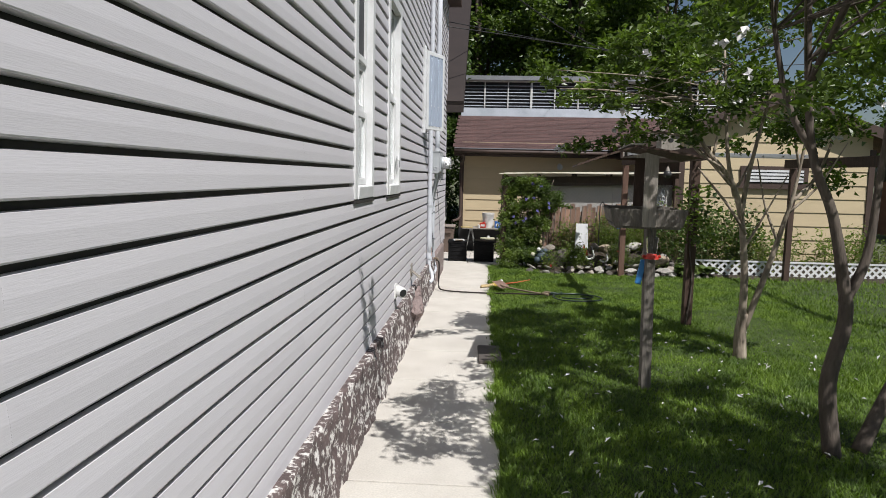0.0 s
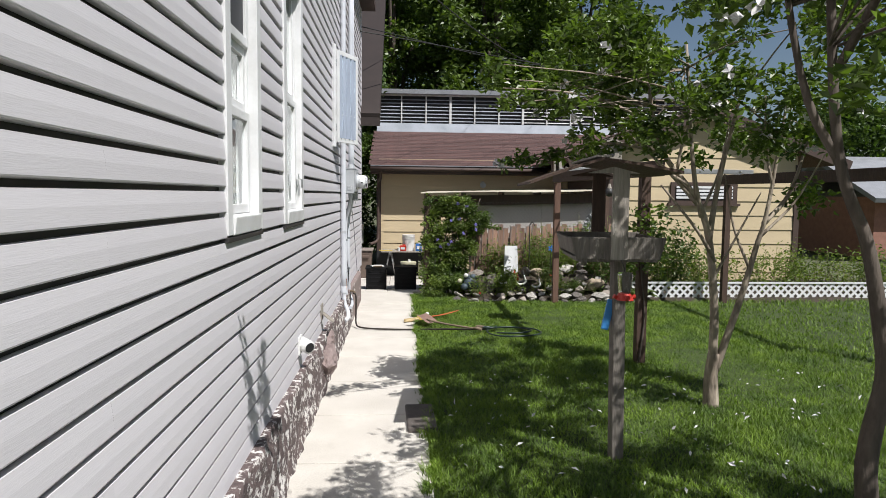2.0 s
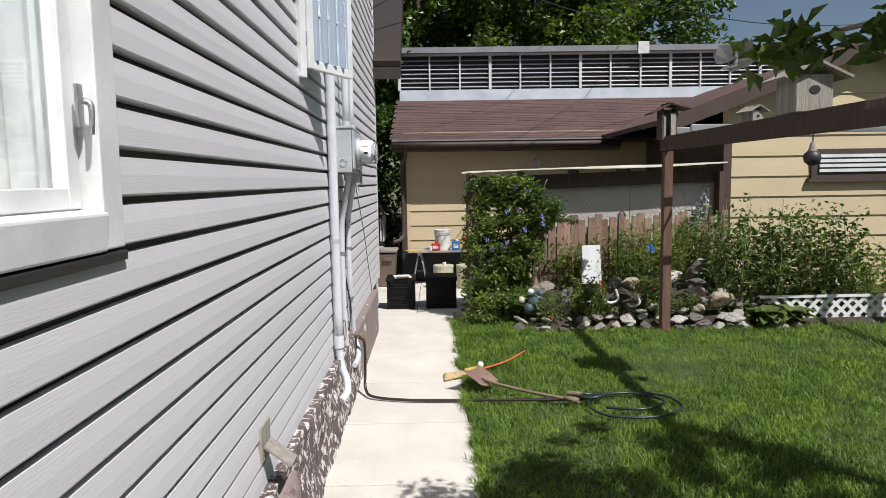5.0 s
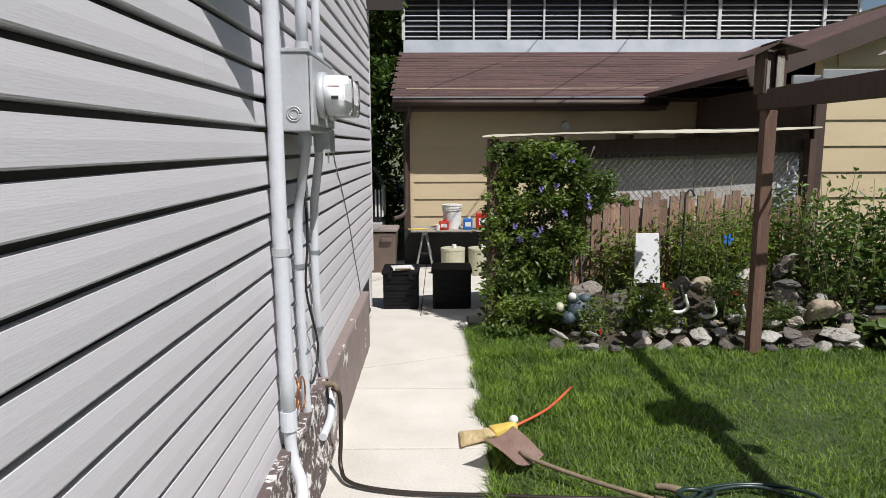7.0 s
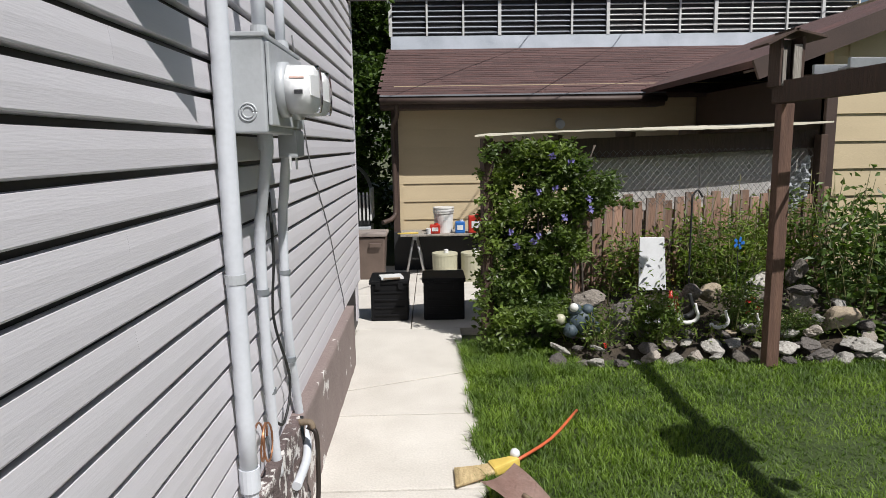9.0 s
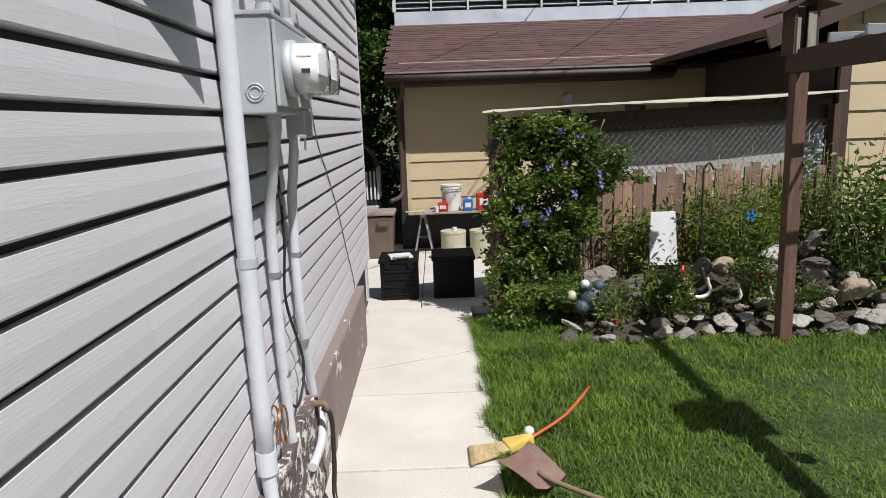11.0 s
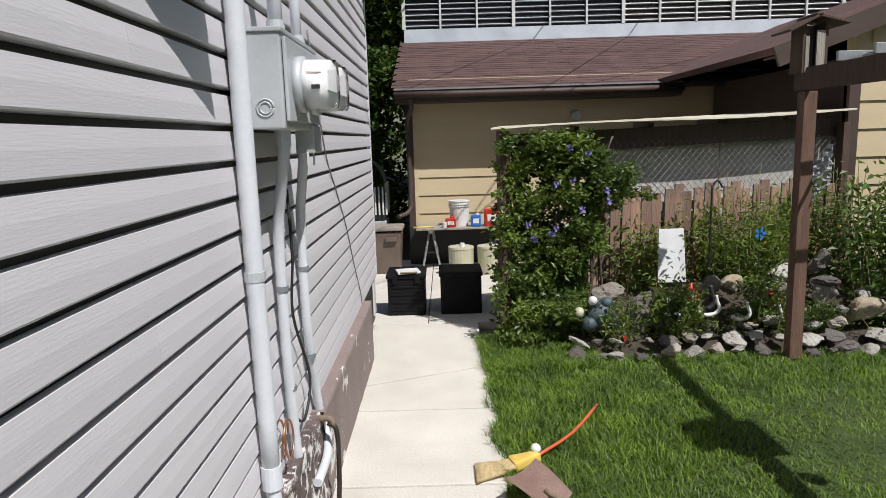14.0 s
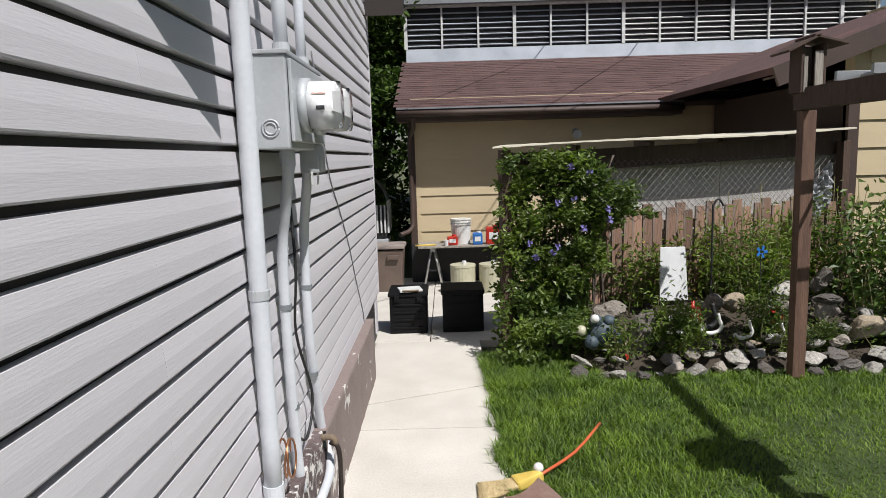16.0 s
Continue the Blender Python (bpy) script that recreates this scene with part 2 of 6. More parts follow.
# Colour of the sky's reflection, painted on a sheet in the casement.
M_SKY_REFLECT = material("bluish_sky_reflection", (0.36, 0.41, 0.50), 0.4, scale=8, stretch=(4, 4, 0.4), fine=0.1)
M_RAKE = material("very_dark_brown_paint", (0.03, 0.02, 0.017), 0.6, scale=4, bump=0.1, fine=0.1)
# Darker copy of the weathered grey wood, with the feeder's shade in its colour.
M_GREYWOOD_SHADED = material("weathered_grey_wood_shaded", (0.19, 0.17, 0.145), 0.85, col2=(0.10, 0.088, 0.075), scale=5, stretch=(6, 6, 0.5), bump=0.6, bscale=25, fine=0.2)
M_PETAL = material("white_petal", (0.78, 0.76, 0.76), 0.7, island=0.15)
M_PURPLE = material("purple_petal", (0.17, 0.15, 0.36), 0.7, island=0.3)
M_BLIND = material("white_blind_slat", (0.74, 0.74, 0.73), 0.5, fine=0.03)
M_BOWL = material("turquoise_bowl", (0.04, 0.42, 0.60), 0.35, fine=0.04)
M_LIME = material("yellow_green_cloth", (0.50, 0.56, 0.12), 0.8, scale=12, fine=0.1)
M_PAINTROCK = material("mauve_painted_rock", (0.30, 0.235, 0.22), 0.8, col2=(0.22, 0.165, 0.155), scale=6, bump=0.6, bscale=40, fine=0.15, stain=(0.62, 0.58, 0.55), stain_scale=7, stain_at=0.64, stain_soft=0.05)
M_SLAB = material("dark_stepping_slab", (0.10, 0.085, 0.075), 0.85, bump=0.5, scale=8, fine=0.2)
M_CLEAR = glass_mat("clear_plastic", (0.95, 0.96, 0.97), 0.06, 1.12)
M_BRICKRED = material("red_brick_wall", (0.30, 0.15, 0.11), 0.85, scale=6, bump=0.3, fine=0.15)
M_GRAVEL = material("far_ground", (0.11, 0.12, 0.06), 0.95, scale=0.5, bump=0.4, fine=0.2)


# ---- building helpers ----
def bm_box(bm, c, s, rot=None, bevel=0.0):
    r = bmesh.ops.create_cube(bm, size=1.0)
    vs = r["verts"]
    bmesh.ops.scale(bm, vec=s, verts=vs)
    if bevel:
        es = list({e for v in vs for e in v.link_edges})
        out = bmesh.ops.bevel(bm, geom=es, offset=bevel, segments=2, profile=0.6, affect='EDGES')
        vs = list({v for f in out["faces"] for v in f.verts} | {v for v in vs if v.is_valid})
    m = Matrix.Translation(c) @ (Euler([radians(a) for a in rot]).to_matrix().to_4x4() if rot else Matrix())
    bmesh.ops.transform(bm, matrix=m, verts=vs)
    return vs


def box(c, s, rot=None, bevel=0.0):
    bm = bmesh.new()
    bm_box(bm, c, s, rot, bevel)
    return bm


def bm_cyl(bm, a, b, r1, r2=None, n=14, caps=True):
    a, b = Vector(a), Vector(b)
    d = b - a
    r = bmesh.ops.create_cone(bm, cap_ends=caps, segments=n, radius1=r1, radius2=r1 if r2 is None else r2, depth=d.length)
    m = Matrix.Translation((a + b) / 2) @ d.to_track_quat('Z', 'Y').to_matrix().to_4x4()
    bmesh.ops.transform(bm, matrix=m, verts=r["verts"])
    return r["verts"]


def cyl(a, b, r1, r2=None, n=14):
    bm = bmesh.new()
    bm_cyl(bm, a, b, r1, r2, n)
    return bm


def smooth_points(pts, n=8):
    """A smooth line through the points."""
    p = [Vector(q) for q in pts]
    p = [p[0] * 2 - p[1]] + p + [p[-1] * 2 - p[-2]]
    out = []
    for i in range(1, len(p) - 2):
        for k in range(n):
            t = k / n
            out.append(0.5 * ((2 * p[i]) + (p[i + 1] - p[i - 1]) * t + (2 * p[i - 1] - 5 * p[i] + 4 * p[i + 1] - p[i + 2]) * t * t + (3 * p[i] - p[i - 1] - 3 * p[i + 1] + p[i + 2]) * t ** 3))
    out.append(p[-2])
    return out


def bm_tube(bm, pts, radii, n=10, smooth=6):
    """A tube along a smooth line; radii: one, or one at each end."""
    line = smooth_points(pts, smooth) if smooth > 1 else [Vector(q) for q in pts]
    r0, r1 = radii if isinstance(radii, tuple) else (radii, radii)
    rings = []
    up = Vector((0.3, 0.5, 1)).normalized()
    for i, p in enumerate(line):
        d = (line[min(i + 1, len(line) - 1)] - line[max(i - 1, 0)]).normalized()
        u = d.cross(up)
        if u.length < 0.05:
            u = d.cross(Vector((1, 0, 0)))
        u.normalize()
        v = d.cross(u)
        r = r0 + (r1 - r0) * i / max(1, len(line) - 1)
        rings.append([bm.verts.new(p + (u * math.cos(2 * math.pi * k / n) + v * math.sin(2 * math.pi * k / n)) * r) for k in range(n)])
    for a, b in zip(rings, rings[1:]):
        for k in range(n):
            f = bm.faces.new((a[k], a[(k + 1) % n], b[(k + 1) % n], b[k]))
            f.smooth = True
    bm.faces.new(rings[0])
    bm.faces.new(rings[-1][::-1])


def tube(pts, radii, n=10, smooth=6):
    bm = bmesh.new()
    bm_tube(bm, pts, radii, n, smooth)
    return bm


def mesh_from(name, bm, mat, shade=False):
    bmesh.ops.recalc_face_normals(bm, faces=bm.faces)
    me = bpy.data.meshes.new(name)
    if shade:
        for f in bm.faces:
            f.smooth = True
    bm.to_mesh(me)
    bm.free()
    me.materials.append(mat)
    return me


def part(name, bm, mat, parent=None, label="", shade=False):
    ob = new(name, mesh_from(name, bm, mat, shade))
    if parent is not None:
        ob.parent = parent
    if label:
        ob["label"] = label
    return ob


def solo(name, bm, mat, label, category, group="", kind="", shade=False):
    ob = part(name, bm, mat, None, "", shade)
    return tagged(ob, label, category, group, kind)


def thing(name, at, label, category, group="", kind=""):
    ob = new(name)
    ob.location = at
    ob.empty_display_size = 0.1
    return tagged(ob, label, category, group, kind)


def shared(name, me, parent, m):
    ob = new(name, me)
    ob.parent = parent
    ob.matrix_basis = m
    return ob


def extrude_profile(prof, y0, y1):
    """Closed outline of (out, up) pairs, drawn along y."""
    bm = bmesh.new()
    a = [bm.verts.new((d, y0, z)) for d, z in prof]
    b = [bm.verts.new((d, y1, z)) for d, z in prof]
    n = len(prof)
    for k in range(n):
        bm.faces.new((a[k], a[(k + 1) % n], b[(k + 1) % n], b[k]))
    bm.faces.new(a[::-1])
    bm.faces.new(b)
    return bm


rng = random.Random(7)


def np_mesh(name, verts, faces, mat):
    me = bpy.data.meshes.new(name)
    me.from_pydata(verts.tolist(), [], faces.tolist())
    me.materials.append(mat)
    me.update()
    return me


def leaf_cloud(name, centres, normals_bias, size, mat, seed, aspect=0.5, fold=0.25, jitter=0.4):
    """Many small folded leaves (two quads each) at the given places."""
    r = np.random.RandomState(seed)
    n = len(centres)
    d = r.normal(size=(n, 3))
    d[:, 2] *= 0.6
    d /= np.linalg.norm(d, axis=1, keepdims=True)
    nb = r.normal(size=(n, 3)) + np.array(normals_bias)
    s = np.cross(d, nb)
    s /= np.linalg.norm(s, axis=1, keepdims=True) + 1e-9
    nn = np.cross(s, d)
    L = size * (1 + jitter * (r.rand(n, 1) * 2 - 1))
    W = L * aspect * 0.5
    base = centres
    tip = centres + d * L - nn * L * 0.12
    mid = centres + d * L * 0.5
    lf = mid + s * W + nn * W * fold * 2
    rt = mid - s * W + nn * W * fold * 2
    v = np.stack([base, lf, tip, rt], 1).reshape(-1, 3)
    i = np.arange(n) * 4
    f = np.concatenate([np.stack([i, i + 1, i + 2], 1), np.stack([i, i + 2, i + 3], 1)], 0)
    return np_mesh(name, v, f, mat)


def clump_points(clumps, per, seed, shell=0.55):
    """Points spread in ball-like clumps (x, y, z, radius), denser to the outside."""
    r = np.random.RandomState(seed)
    out = []
    for x, y, z, rad in clumps:
        k = max(4, int(per * rad * rad))
        d = r.normal(size=(k, 3))
        d /= np.linalg.norm(d, axis=1, keepdims=True)
        rr = rad * (shell + (1 - shell) * r.rand(k, 1)) * (0.75 + 0.5 * r.rand(k, 1))
        out.append(np.array([x, y, z]) + d * rr * np.array([1, 1, 0.8]))
    return np.concatenate(out, 0)


def stone_mesh(name, seed, mat, flat=0.7):
    """A field stone: a ball cut by some random planes, roughened, with worn corners."""
    r = random.Random(seed)
    bm = bmesh.new()
    bmesh.ops.create_icosphere(bm, subdivisions=3, radius=1.0)
    off = Vector((r.random() * 50, r.random() * 50, r.random() * 50))
    cuts = [(Vector((r.gauss(0, 1), r.gauss(0, 1), r.gauss(0, 0.9))).normalized(), r.uniform(0.36, 0.72)) for _ in range(10)]
    for v in bm.verts:
        k = 1.0
        for n, d in cuts:
            c = v.co.normalized().dot(n)
            if c > 0.05:
                k = min(k, d / c)
        k = k * 0.95 + 0.05 + 0.12 * noise.noise(v.co * 1.5 + off) + 0.09 * noise.noise(v.co * 3.7 + off) + 0.04 * noise.noise(v.co * 9 + off)
        v.co = Vector((v.co.x * k, v.co.y * k * 0.9, v.co.z * k * flat)) * 1.15
    return mesh_from(name, bm, mat)


# ---- ground ----
def ground_z(y):
    return -0.05 * max(0.0, y - 12.8) if y < 17.5 else -0.235


def slab_strip(name, x0, x1, y0, y1, mat, parent, top=0.0, thick=0.1):
    bm = bmesh.new()
    bm_box(bm, ((x0 + x1) / 2, (y0 + y1) / 2, 0), (x1 - x0, y1 - y0, thick), None, 0.008)
    for v in bm.verts:
        v.co.z += top - thick / 2 + ground_z(v.co.y)
    return part(name, bm, mat, parent)


def build_ground():
    ys = [-60, -10, 0, 12.8, 14, 15, 16, 17.5, 30, 60, 400]
    xs = [-400, -40, -0.7, 0.16, 4, 12, 40, 400]
    bm = bmesh.new()
    g = [[bm.verts.new((x, y, ground_z(y) - 0.075)) for x in xs] for y in ys]
    for a, b in zip(g, g[1:]):
        for k in range(len(xs) - 1):
            bm.faces.new((a[k], a[k + 1], b[k + 1], b[k]))
    solo("ground", bm, M_GRAVEL, "dull green and brown earth reaching into the distance", "ground", kind="structure")
    bm = bmesh.new()
    nx, ny = 46, 70
    rows = []
    for j in range(ny + 1):
        y = -6 + 18.1 * j / ny
        row = []
        for i in range(nx + 1):
            x = 0.13 + 11.9 * (i / nx) ** 1.3
            z = 0.0 + 0.03 * noise.noise((x * 0.8, y * 0.8, 2)) + 0.012 * noise.noise((x * 3, y * 3, 5)) - 0.012
            if i == 0:
                z = -0.03
            row.append(bm.verts.new((x, y, z)))
        rows.append(row)
    for a, b in zip(rows, rows[1:]):
        for k in range(nx):
            bm.faces.new((a[k], a[k + 1], b[k + 1], b[k])).smooth = True
    solo("lawn", bm, M_SOIL, "green lawn soil under mown grass", "lawn", kind="structure")
    path = thing("path", (0, 0, 0), "pale concrete path of square slabs beside the house", "path", kind="structure")
    y = 10.86
    while y > -5:
        slab_strip("slab", -0.80, 0.145 + 0.015 * math.sin(y * 3), y - 0.925, y - 0.007, M_CONCRETE, path)
        y -= 0.93
    # two last slabs meet in a slanted joint
    for back, ya, yb in ((False, 10.86, 11.46), (True, 11.46, 12.85)):
        bm = box((-0.325, (ya + yb) / 2, -0.05), (0.95, yb - ya - 0.008, 0.1), None, 0.006)
        for v in bm.verts:
            if abs(v.co.y - 11.46) < 0.1:
                v.co.y += 0.40 * (v.co.x + 0.3) + (0.007 if back else -0.007)
            v.co.z += ground_z(v.co.y)
        part("slab", bm, M_CONCRETE, path)
    patio = thing("pavement", (0, 0, 0), "pale concrete patio behind the house", "pavement", kind="structure")
    for i in range(3):
        for j in range(5):
            slab_strip("slab", -2.6 + i * 1.15, -2.6 + (i + 1) * 1.15 - 0.008, 12.86 + j * 0.92, 12.86 + (j + 1) * 0.92 - 0.008, M_CONCRETE, patio)


build_ground()

# ---- house wall ----
HOUSE = pose(-0.785, 4.5, 0)
COURSE, SIDE_Z0, HOUSE_Y0, HOUSE_Y1 = 0.1055, 0.4625, -9.0, 8.4
N_COURSE = 42
# openings in local metres along the wall: y0, y1, z0, z1
WIN = [(-0.58, 0.09, 1.525, 3.15), (0.75, 1.52, 1.515, 3.15)]


def build_house():
    wall = thing("wall_house", (0, 0, 0), "house wall clad in grey dutch-lap vinyl siding", "wall", kind="structure")
    wall.matrix_basis = HOUSE
    zt = SIDE_Z0 + N_COURSE * COURSE
    # Wall core is black so the lap gaps read as shadow lines.
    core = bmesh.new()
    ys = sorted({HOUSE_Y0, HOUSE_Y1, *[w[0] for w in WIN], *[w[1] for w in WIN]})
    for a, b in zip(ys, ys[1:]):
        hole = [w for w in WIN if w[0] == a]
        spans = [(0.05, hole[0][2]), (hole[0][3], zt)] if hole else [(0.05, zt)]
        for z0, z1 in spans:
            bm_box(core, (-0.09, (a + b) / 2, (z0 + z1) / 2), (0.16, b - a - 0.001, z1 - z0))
    part("core_lap_shade", core, M_BLACK_TRIM_SHADE, wall)
    # Boards stop short of the next lip, leaving the black core showing as shadow.
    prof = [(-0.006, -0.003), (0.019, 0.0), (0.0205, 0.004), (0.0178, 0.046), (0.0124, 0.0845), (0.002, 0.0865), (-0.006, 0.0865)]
    r = random.Random(3)
    cache = {}
    for k in range(N_COURSE):
        z = SIDE_Z0 + k * COURSE
        gaps = [(w[0], w[1]) for w in WIN if z + 0.02 < w[3] and z + COURSE > w[2] + 0.03]
        spans, start = [], HOUSE_Y0
        for a, b in gaps:
            spans.append((start, a - 0.002))
            start = b + 0.002
        spans.append((start, HOUSE_Y1))
        for a, b in spans:
            p = a
            while p < b - 0.01:
                j = min(b, HOUSE_Y0 + (k % 2) * 1.83 + 3.66 * math.ceil((p - HOUSE_Y0 - (k % 2) * 1.83 + 0.05) / 3.66))
                key = (round(p, 3), round(j, 3))
                if key not in cache:
                    cache[key] = mesh_from("siding_board", extrude_profile(prof, p, j), M_SIDING)
                shared("siding_board", cache[key], wall, pose(0, 0, z, 0, r.uniform(-0.25, 0.25), 0))
                p = j
    part("corner_trim", box((0.004, HOUSE_Y1 + 0.02, (0.45 + zt) / 2), (0.035, 0.045, zt - 0.45), None, 0.006), M_SIDING, wall)
    part("starter_strip", box((0.0, (HOUSE_Y0 + HOUSE_Y1) / 2, SIDE_Z0 - 0.012), (0.02, HOUSE_Y1 - HOUSE_Y0, 0.02)), M_BLACK_TRIM_SHADE, wall)
    # back wall of the house, roof and eaves that close it
    part("back_wall", box((-3.0, HOUSE_Y1 - 0.05, zt / 2 + 0.05), (6.0, 0.16, zt - 0.1)), M_SIDING, wall)
    part("front_wall", box((-3.0, HOUSE_Y0 + 0.05, zt / 2 + 0.05), (6.0, 0.16, zt - 0.1)), M_SIDING, wall)
    part("far_wall", box((-6.0, (HOUSE_Y0 + HOUSE_Y1) / 2, zt / 2 + 0.05), (0.16, HOUSE_Y1 - HOUSE_Y0, zt - 0.1)), M_SIDING, wall)
    roof = thing("roof_house", (0, 0, 0), "brown house roof with boxed eaves", "roof", kind="structure")
    roof.matrix_basis = HOUSE
    bm = bmesh.new()
    bm_box(bm, (-3.0, (HOUSE_Y0 + HOUSE_Y1) / 2, zt + 0.08), (6.5, HOUSE_Y1 - HOUSE_Y0 + 0.5, 0.14))
    part("soffit", bm, M_BROWN, roof)
    bm = bmesh.new()
    bm_box(bm, (-3.0, (HOUSE_Y0 + HOUSE_Y1) / 2, zt + 0.24), (6.3, HOUSE_Y1 - HOUSE_Y0 + 0.4, 0.16))
    part("roof_deck", bm, M_SHINGLE, roof)
    # rear roof: its rake stands out past the corner and climbs away
    rake = thing("roof_rear", (0, 0, 0), "dark brown boxed rake of the rear roof", "roof", kind="structure")
    bm = bmesh.new()
    for x0, x1, up, mat_t in ((-1.6, -0.44, 0.0, 0.22),):
        vs = [bm.verts.new(p) for p in ((x0, 12.75, 2.88), (x1, 12.75, 2.88), (x1, 12.75, 3.02), (x0, 12.75, 3.02), (x0, 16.4, 5.9), (x1, 16.4, 5.9), (x1, 16.4, 6.12), (x0, 16.4, 6.12))]
        for q in ((0, 1, 2, 3), (7, 6, 5, 4), (0, 4, 5, 1), (3, 2, 6, 7), (1, 5, 6, 2), (0, 3, 7, 4)):
            bm.faces.new([vs[i] for i in q])
    part("rake_box", bm, M_RAKE, rake)
    bm = bmesh.new()
    vs = [bm.verts.new(p) for p in ((-1.7, 12.75, 3.03), (-0.44, 12.75, 3.03), (-0.44, 16.4, 6.13), (-1.7, 16.4, 6.13))]
    vs2 = [bm.verts.new(v.co + Vector((0, -0.03, 0.06))) for v in vs]
    for q in range(4):
        bm.faces.new((vs[q], vs[(q + 1) % 4], vs2[(q + 1) % 4], vs2[q]))
    bm.faces.new(vs)
    bm.faces.new(vs2)
    part("shingles", bm, M_RAKE, rake)


def build_foundation():
    """Rough stone footing under the wall, painted and flaking, smoother at the far end."""
    for name, y0, y1, rough, mat, lab in (("wall_foundation_stone", -5.0, 9.75, 1.0, M_FOUND, "rough stone foundation with flaking mauve and white paint"),
                                          ("wall_foundation_parged", 9.75, 11.85, 0.12, M_FOUND2, "smooth parged foundation with peeling brown paint")):
        bm = bmesh.new()
        ny, nz = int((y1 - y0) / 0.035), 15
        g = []
        for j in range(ny + 1):
            y = y0 + (y1 - y0) * j / ny
            row = []
            for i in range(nz + 1):
                z = -0.05 + 0.52 * i / nz
                p = Vector((0, y * 3.6, z * 4.4))
                cell = noise.noise(p) + 0.5 * noise.noise(p * 2.3 + Vector((7, 1, 3)))
                fine = noise.noise(Vector((3, y * 17, z * 17)))
                x = -0.722 + rough * (0.030 * cell + 0.012 * fine) + 0.02 * (1 - i / nz) * rough
                if rough < 0.5:
                    x = -0.706 + 0.004 * cell
                row.append(bm.verts.new((x, y, z)))
            row.append(bm.verts.new((-0.9, y, 0.47)))
            g.append(row)
        for a, b in zip(g, g[1:]):
            for k in range(nz + 1):
                f = bm.faces.new((a[k], a[k + 1], b[k + 1], b[k]))
                f.smooth = k < nz
        last = g[-1]
        bk = [bm.verts.new((-1.6, y1, v.co.z)) for v in last]
        for k in range(nz + 1):
            bm.faces.new((last[k], last[k + 1], bk[k + 1], bk[k]))
        solo(name, bm, mat, lab, "foundation", kind="structure")


def curtain_bm(y0, y1, z0, z1, x, waves):
    bm = bmesh.new()
    n = waves * 8
    prev = None
    for k in range(n + 1):
        y = y0 + (y1 - y0) * k / n
        d = 0.018 * math.sin(2 * math.pi * waves * k / n) + 0.006 * math.sin(5.1 * k)
        a, b = bm.verts.new((x + d, y, z0)), bm.verts.new((x + d * 0.6, y, z1))
        if prev:
            bm.faces.new((prev[0], a, b, prev[1])).smooth = True
        prev = (a, b)
    return bm


def build_window(idx, y0, y1, z0, z1, label, rails, curtain, blind):
    w = thing("window_%d" % idx, (0, 0, 0), label, "window", "house windows", "structure")
    w.matrix_basis = HOUSE
    cw = 0.085
    yc, zc = (y0 + y1) / 2, (z0 + z1) / 2
    part("casing", box((0.002, y0 + cw / 2, zc), (0.05, cw, z1 - z0), None, 0.004), M_WHITE, w)
    part("casing", box((0.002, y1 - cw / 2, zc), (0.05, cw, z1 - z0), None, 0.004), M_WHITE, w)
    part("casing", box((0.002, yc, z1 - cw / 2), (0.052, y1 - y0 - 2 * cw - 0.002, cw), None, 0.004), M_WHITE, w)
    part("window_sill", box((0.006, yc, z0 + 0.04), (0.06, y1 - y0 - 2 * cw - 0.002, 0.08), (0, 6, 0), 0.006), M_WHITE, w)
    # Black strip paints the thin dark line and the shadow below the sill.
    part("sill_line_and_shade", box((0.006, yc, z0 - 0.018), (0.046, y1 - y0 + 0.012, 0.022), None, 0.004), M_BLACK_TRIM_SHADE, w)
    a, b = y0 + cw, y1 - cw
    # jamb lining
    for y in (a + 0.004, b - 0.004):
        part("jamb", box((-0.085, y, zc), (0.13, 0.014, z1 - z0 - 0.1)), M_WHITE, w)
    part("jamb", box((-0.085, yc, z0 + 0.085), (0.13, b - a, 0.014)), M_WHITE, w)
    lo = z0 + 0.085
    heights = [lo] + rails + [z1 - cw]
    for i, (p, q) in enumerate(zip(heights, heights[1:])):
        sash = part("sash", box((0, 0, 0), (0.001, 0.001, 0.001)), M_WHITE, w)
        bm = bmesh.new()
        x = -0.03 - 0.018 * (i % 2)
        s = 0.042
        bm_box(bm, (x, a + s / 2 + 0.008, (p + q) / 2), (0.034, s, q - p), None, 0.003)
        bm_box(bm, (x, b - s / 2 - 0.008, (p + q) / 2), (0.034, s, q - p), None, 0.003)
        bm_box(bm, (x, yc, p + s / 2), (0.033, b - a - 2 * s - 0.018, s), None, 0.003)
        bm_box(bm, (x, yc, q - s / 2), (0.033, b - a - 2 * s - 0.018, s), None, 0.003)
        bmesh.ops.recalc_face_normals(bm, faces=bm.faces)
        bm.to_mesh(sash.data)
        bm.free()
        if i == len(heights) - 2 and i > 1:
            part("insect_screen", box((x, yc, (p + q) / 2), (0.004, b - a - 2 * s, q - p - 2 * s)), M_SCREEN, sash)
        else:
            pane = part("pane", box((x, yc, (p + q) / 2), (0.004, b - a - 2 * s, q - p - 2 * s)), M_GLASS, sash)
            pane.visible_shadow = False
    part("curtain", curtain_bm(a + (b - a) * curtain[0], a + (b - a) * curtain[1], lo, z1 - 0.1, -0.085, 4), M_CURTAIN, w, "white hanging curtain")
    for k in range(8):
        zz = blind + 0.0125 * k
        part("blind_slat", tube([(-0.15, a, zz), (-0.15, (a + b) / 2, zz - 0.006), (-0.15, b - 0.05, zz)], 0.0028, 6, 3), M_BLIND, w)
    part("blind_rail", box((-0.15, yc, blind - 0.02), (0.02, b - a - 0.06, 0.022), None, 0.004), M_BLIND, w)
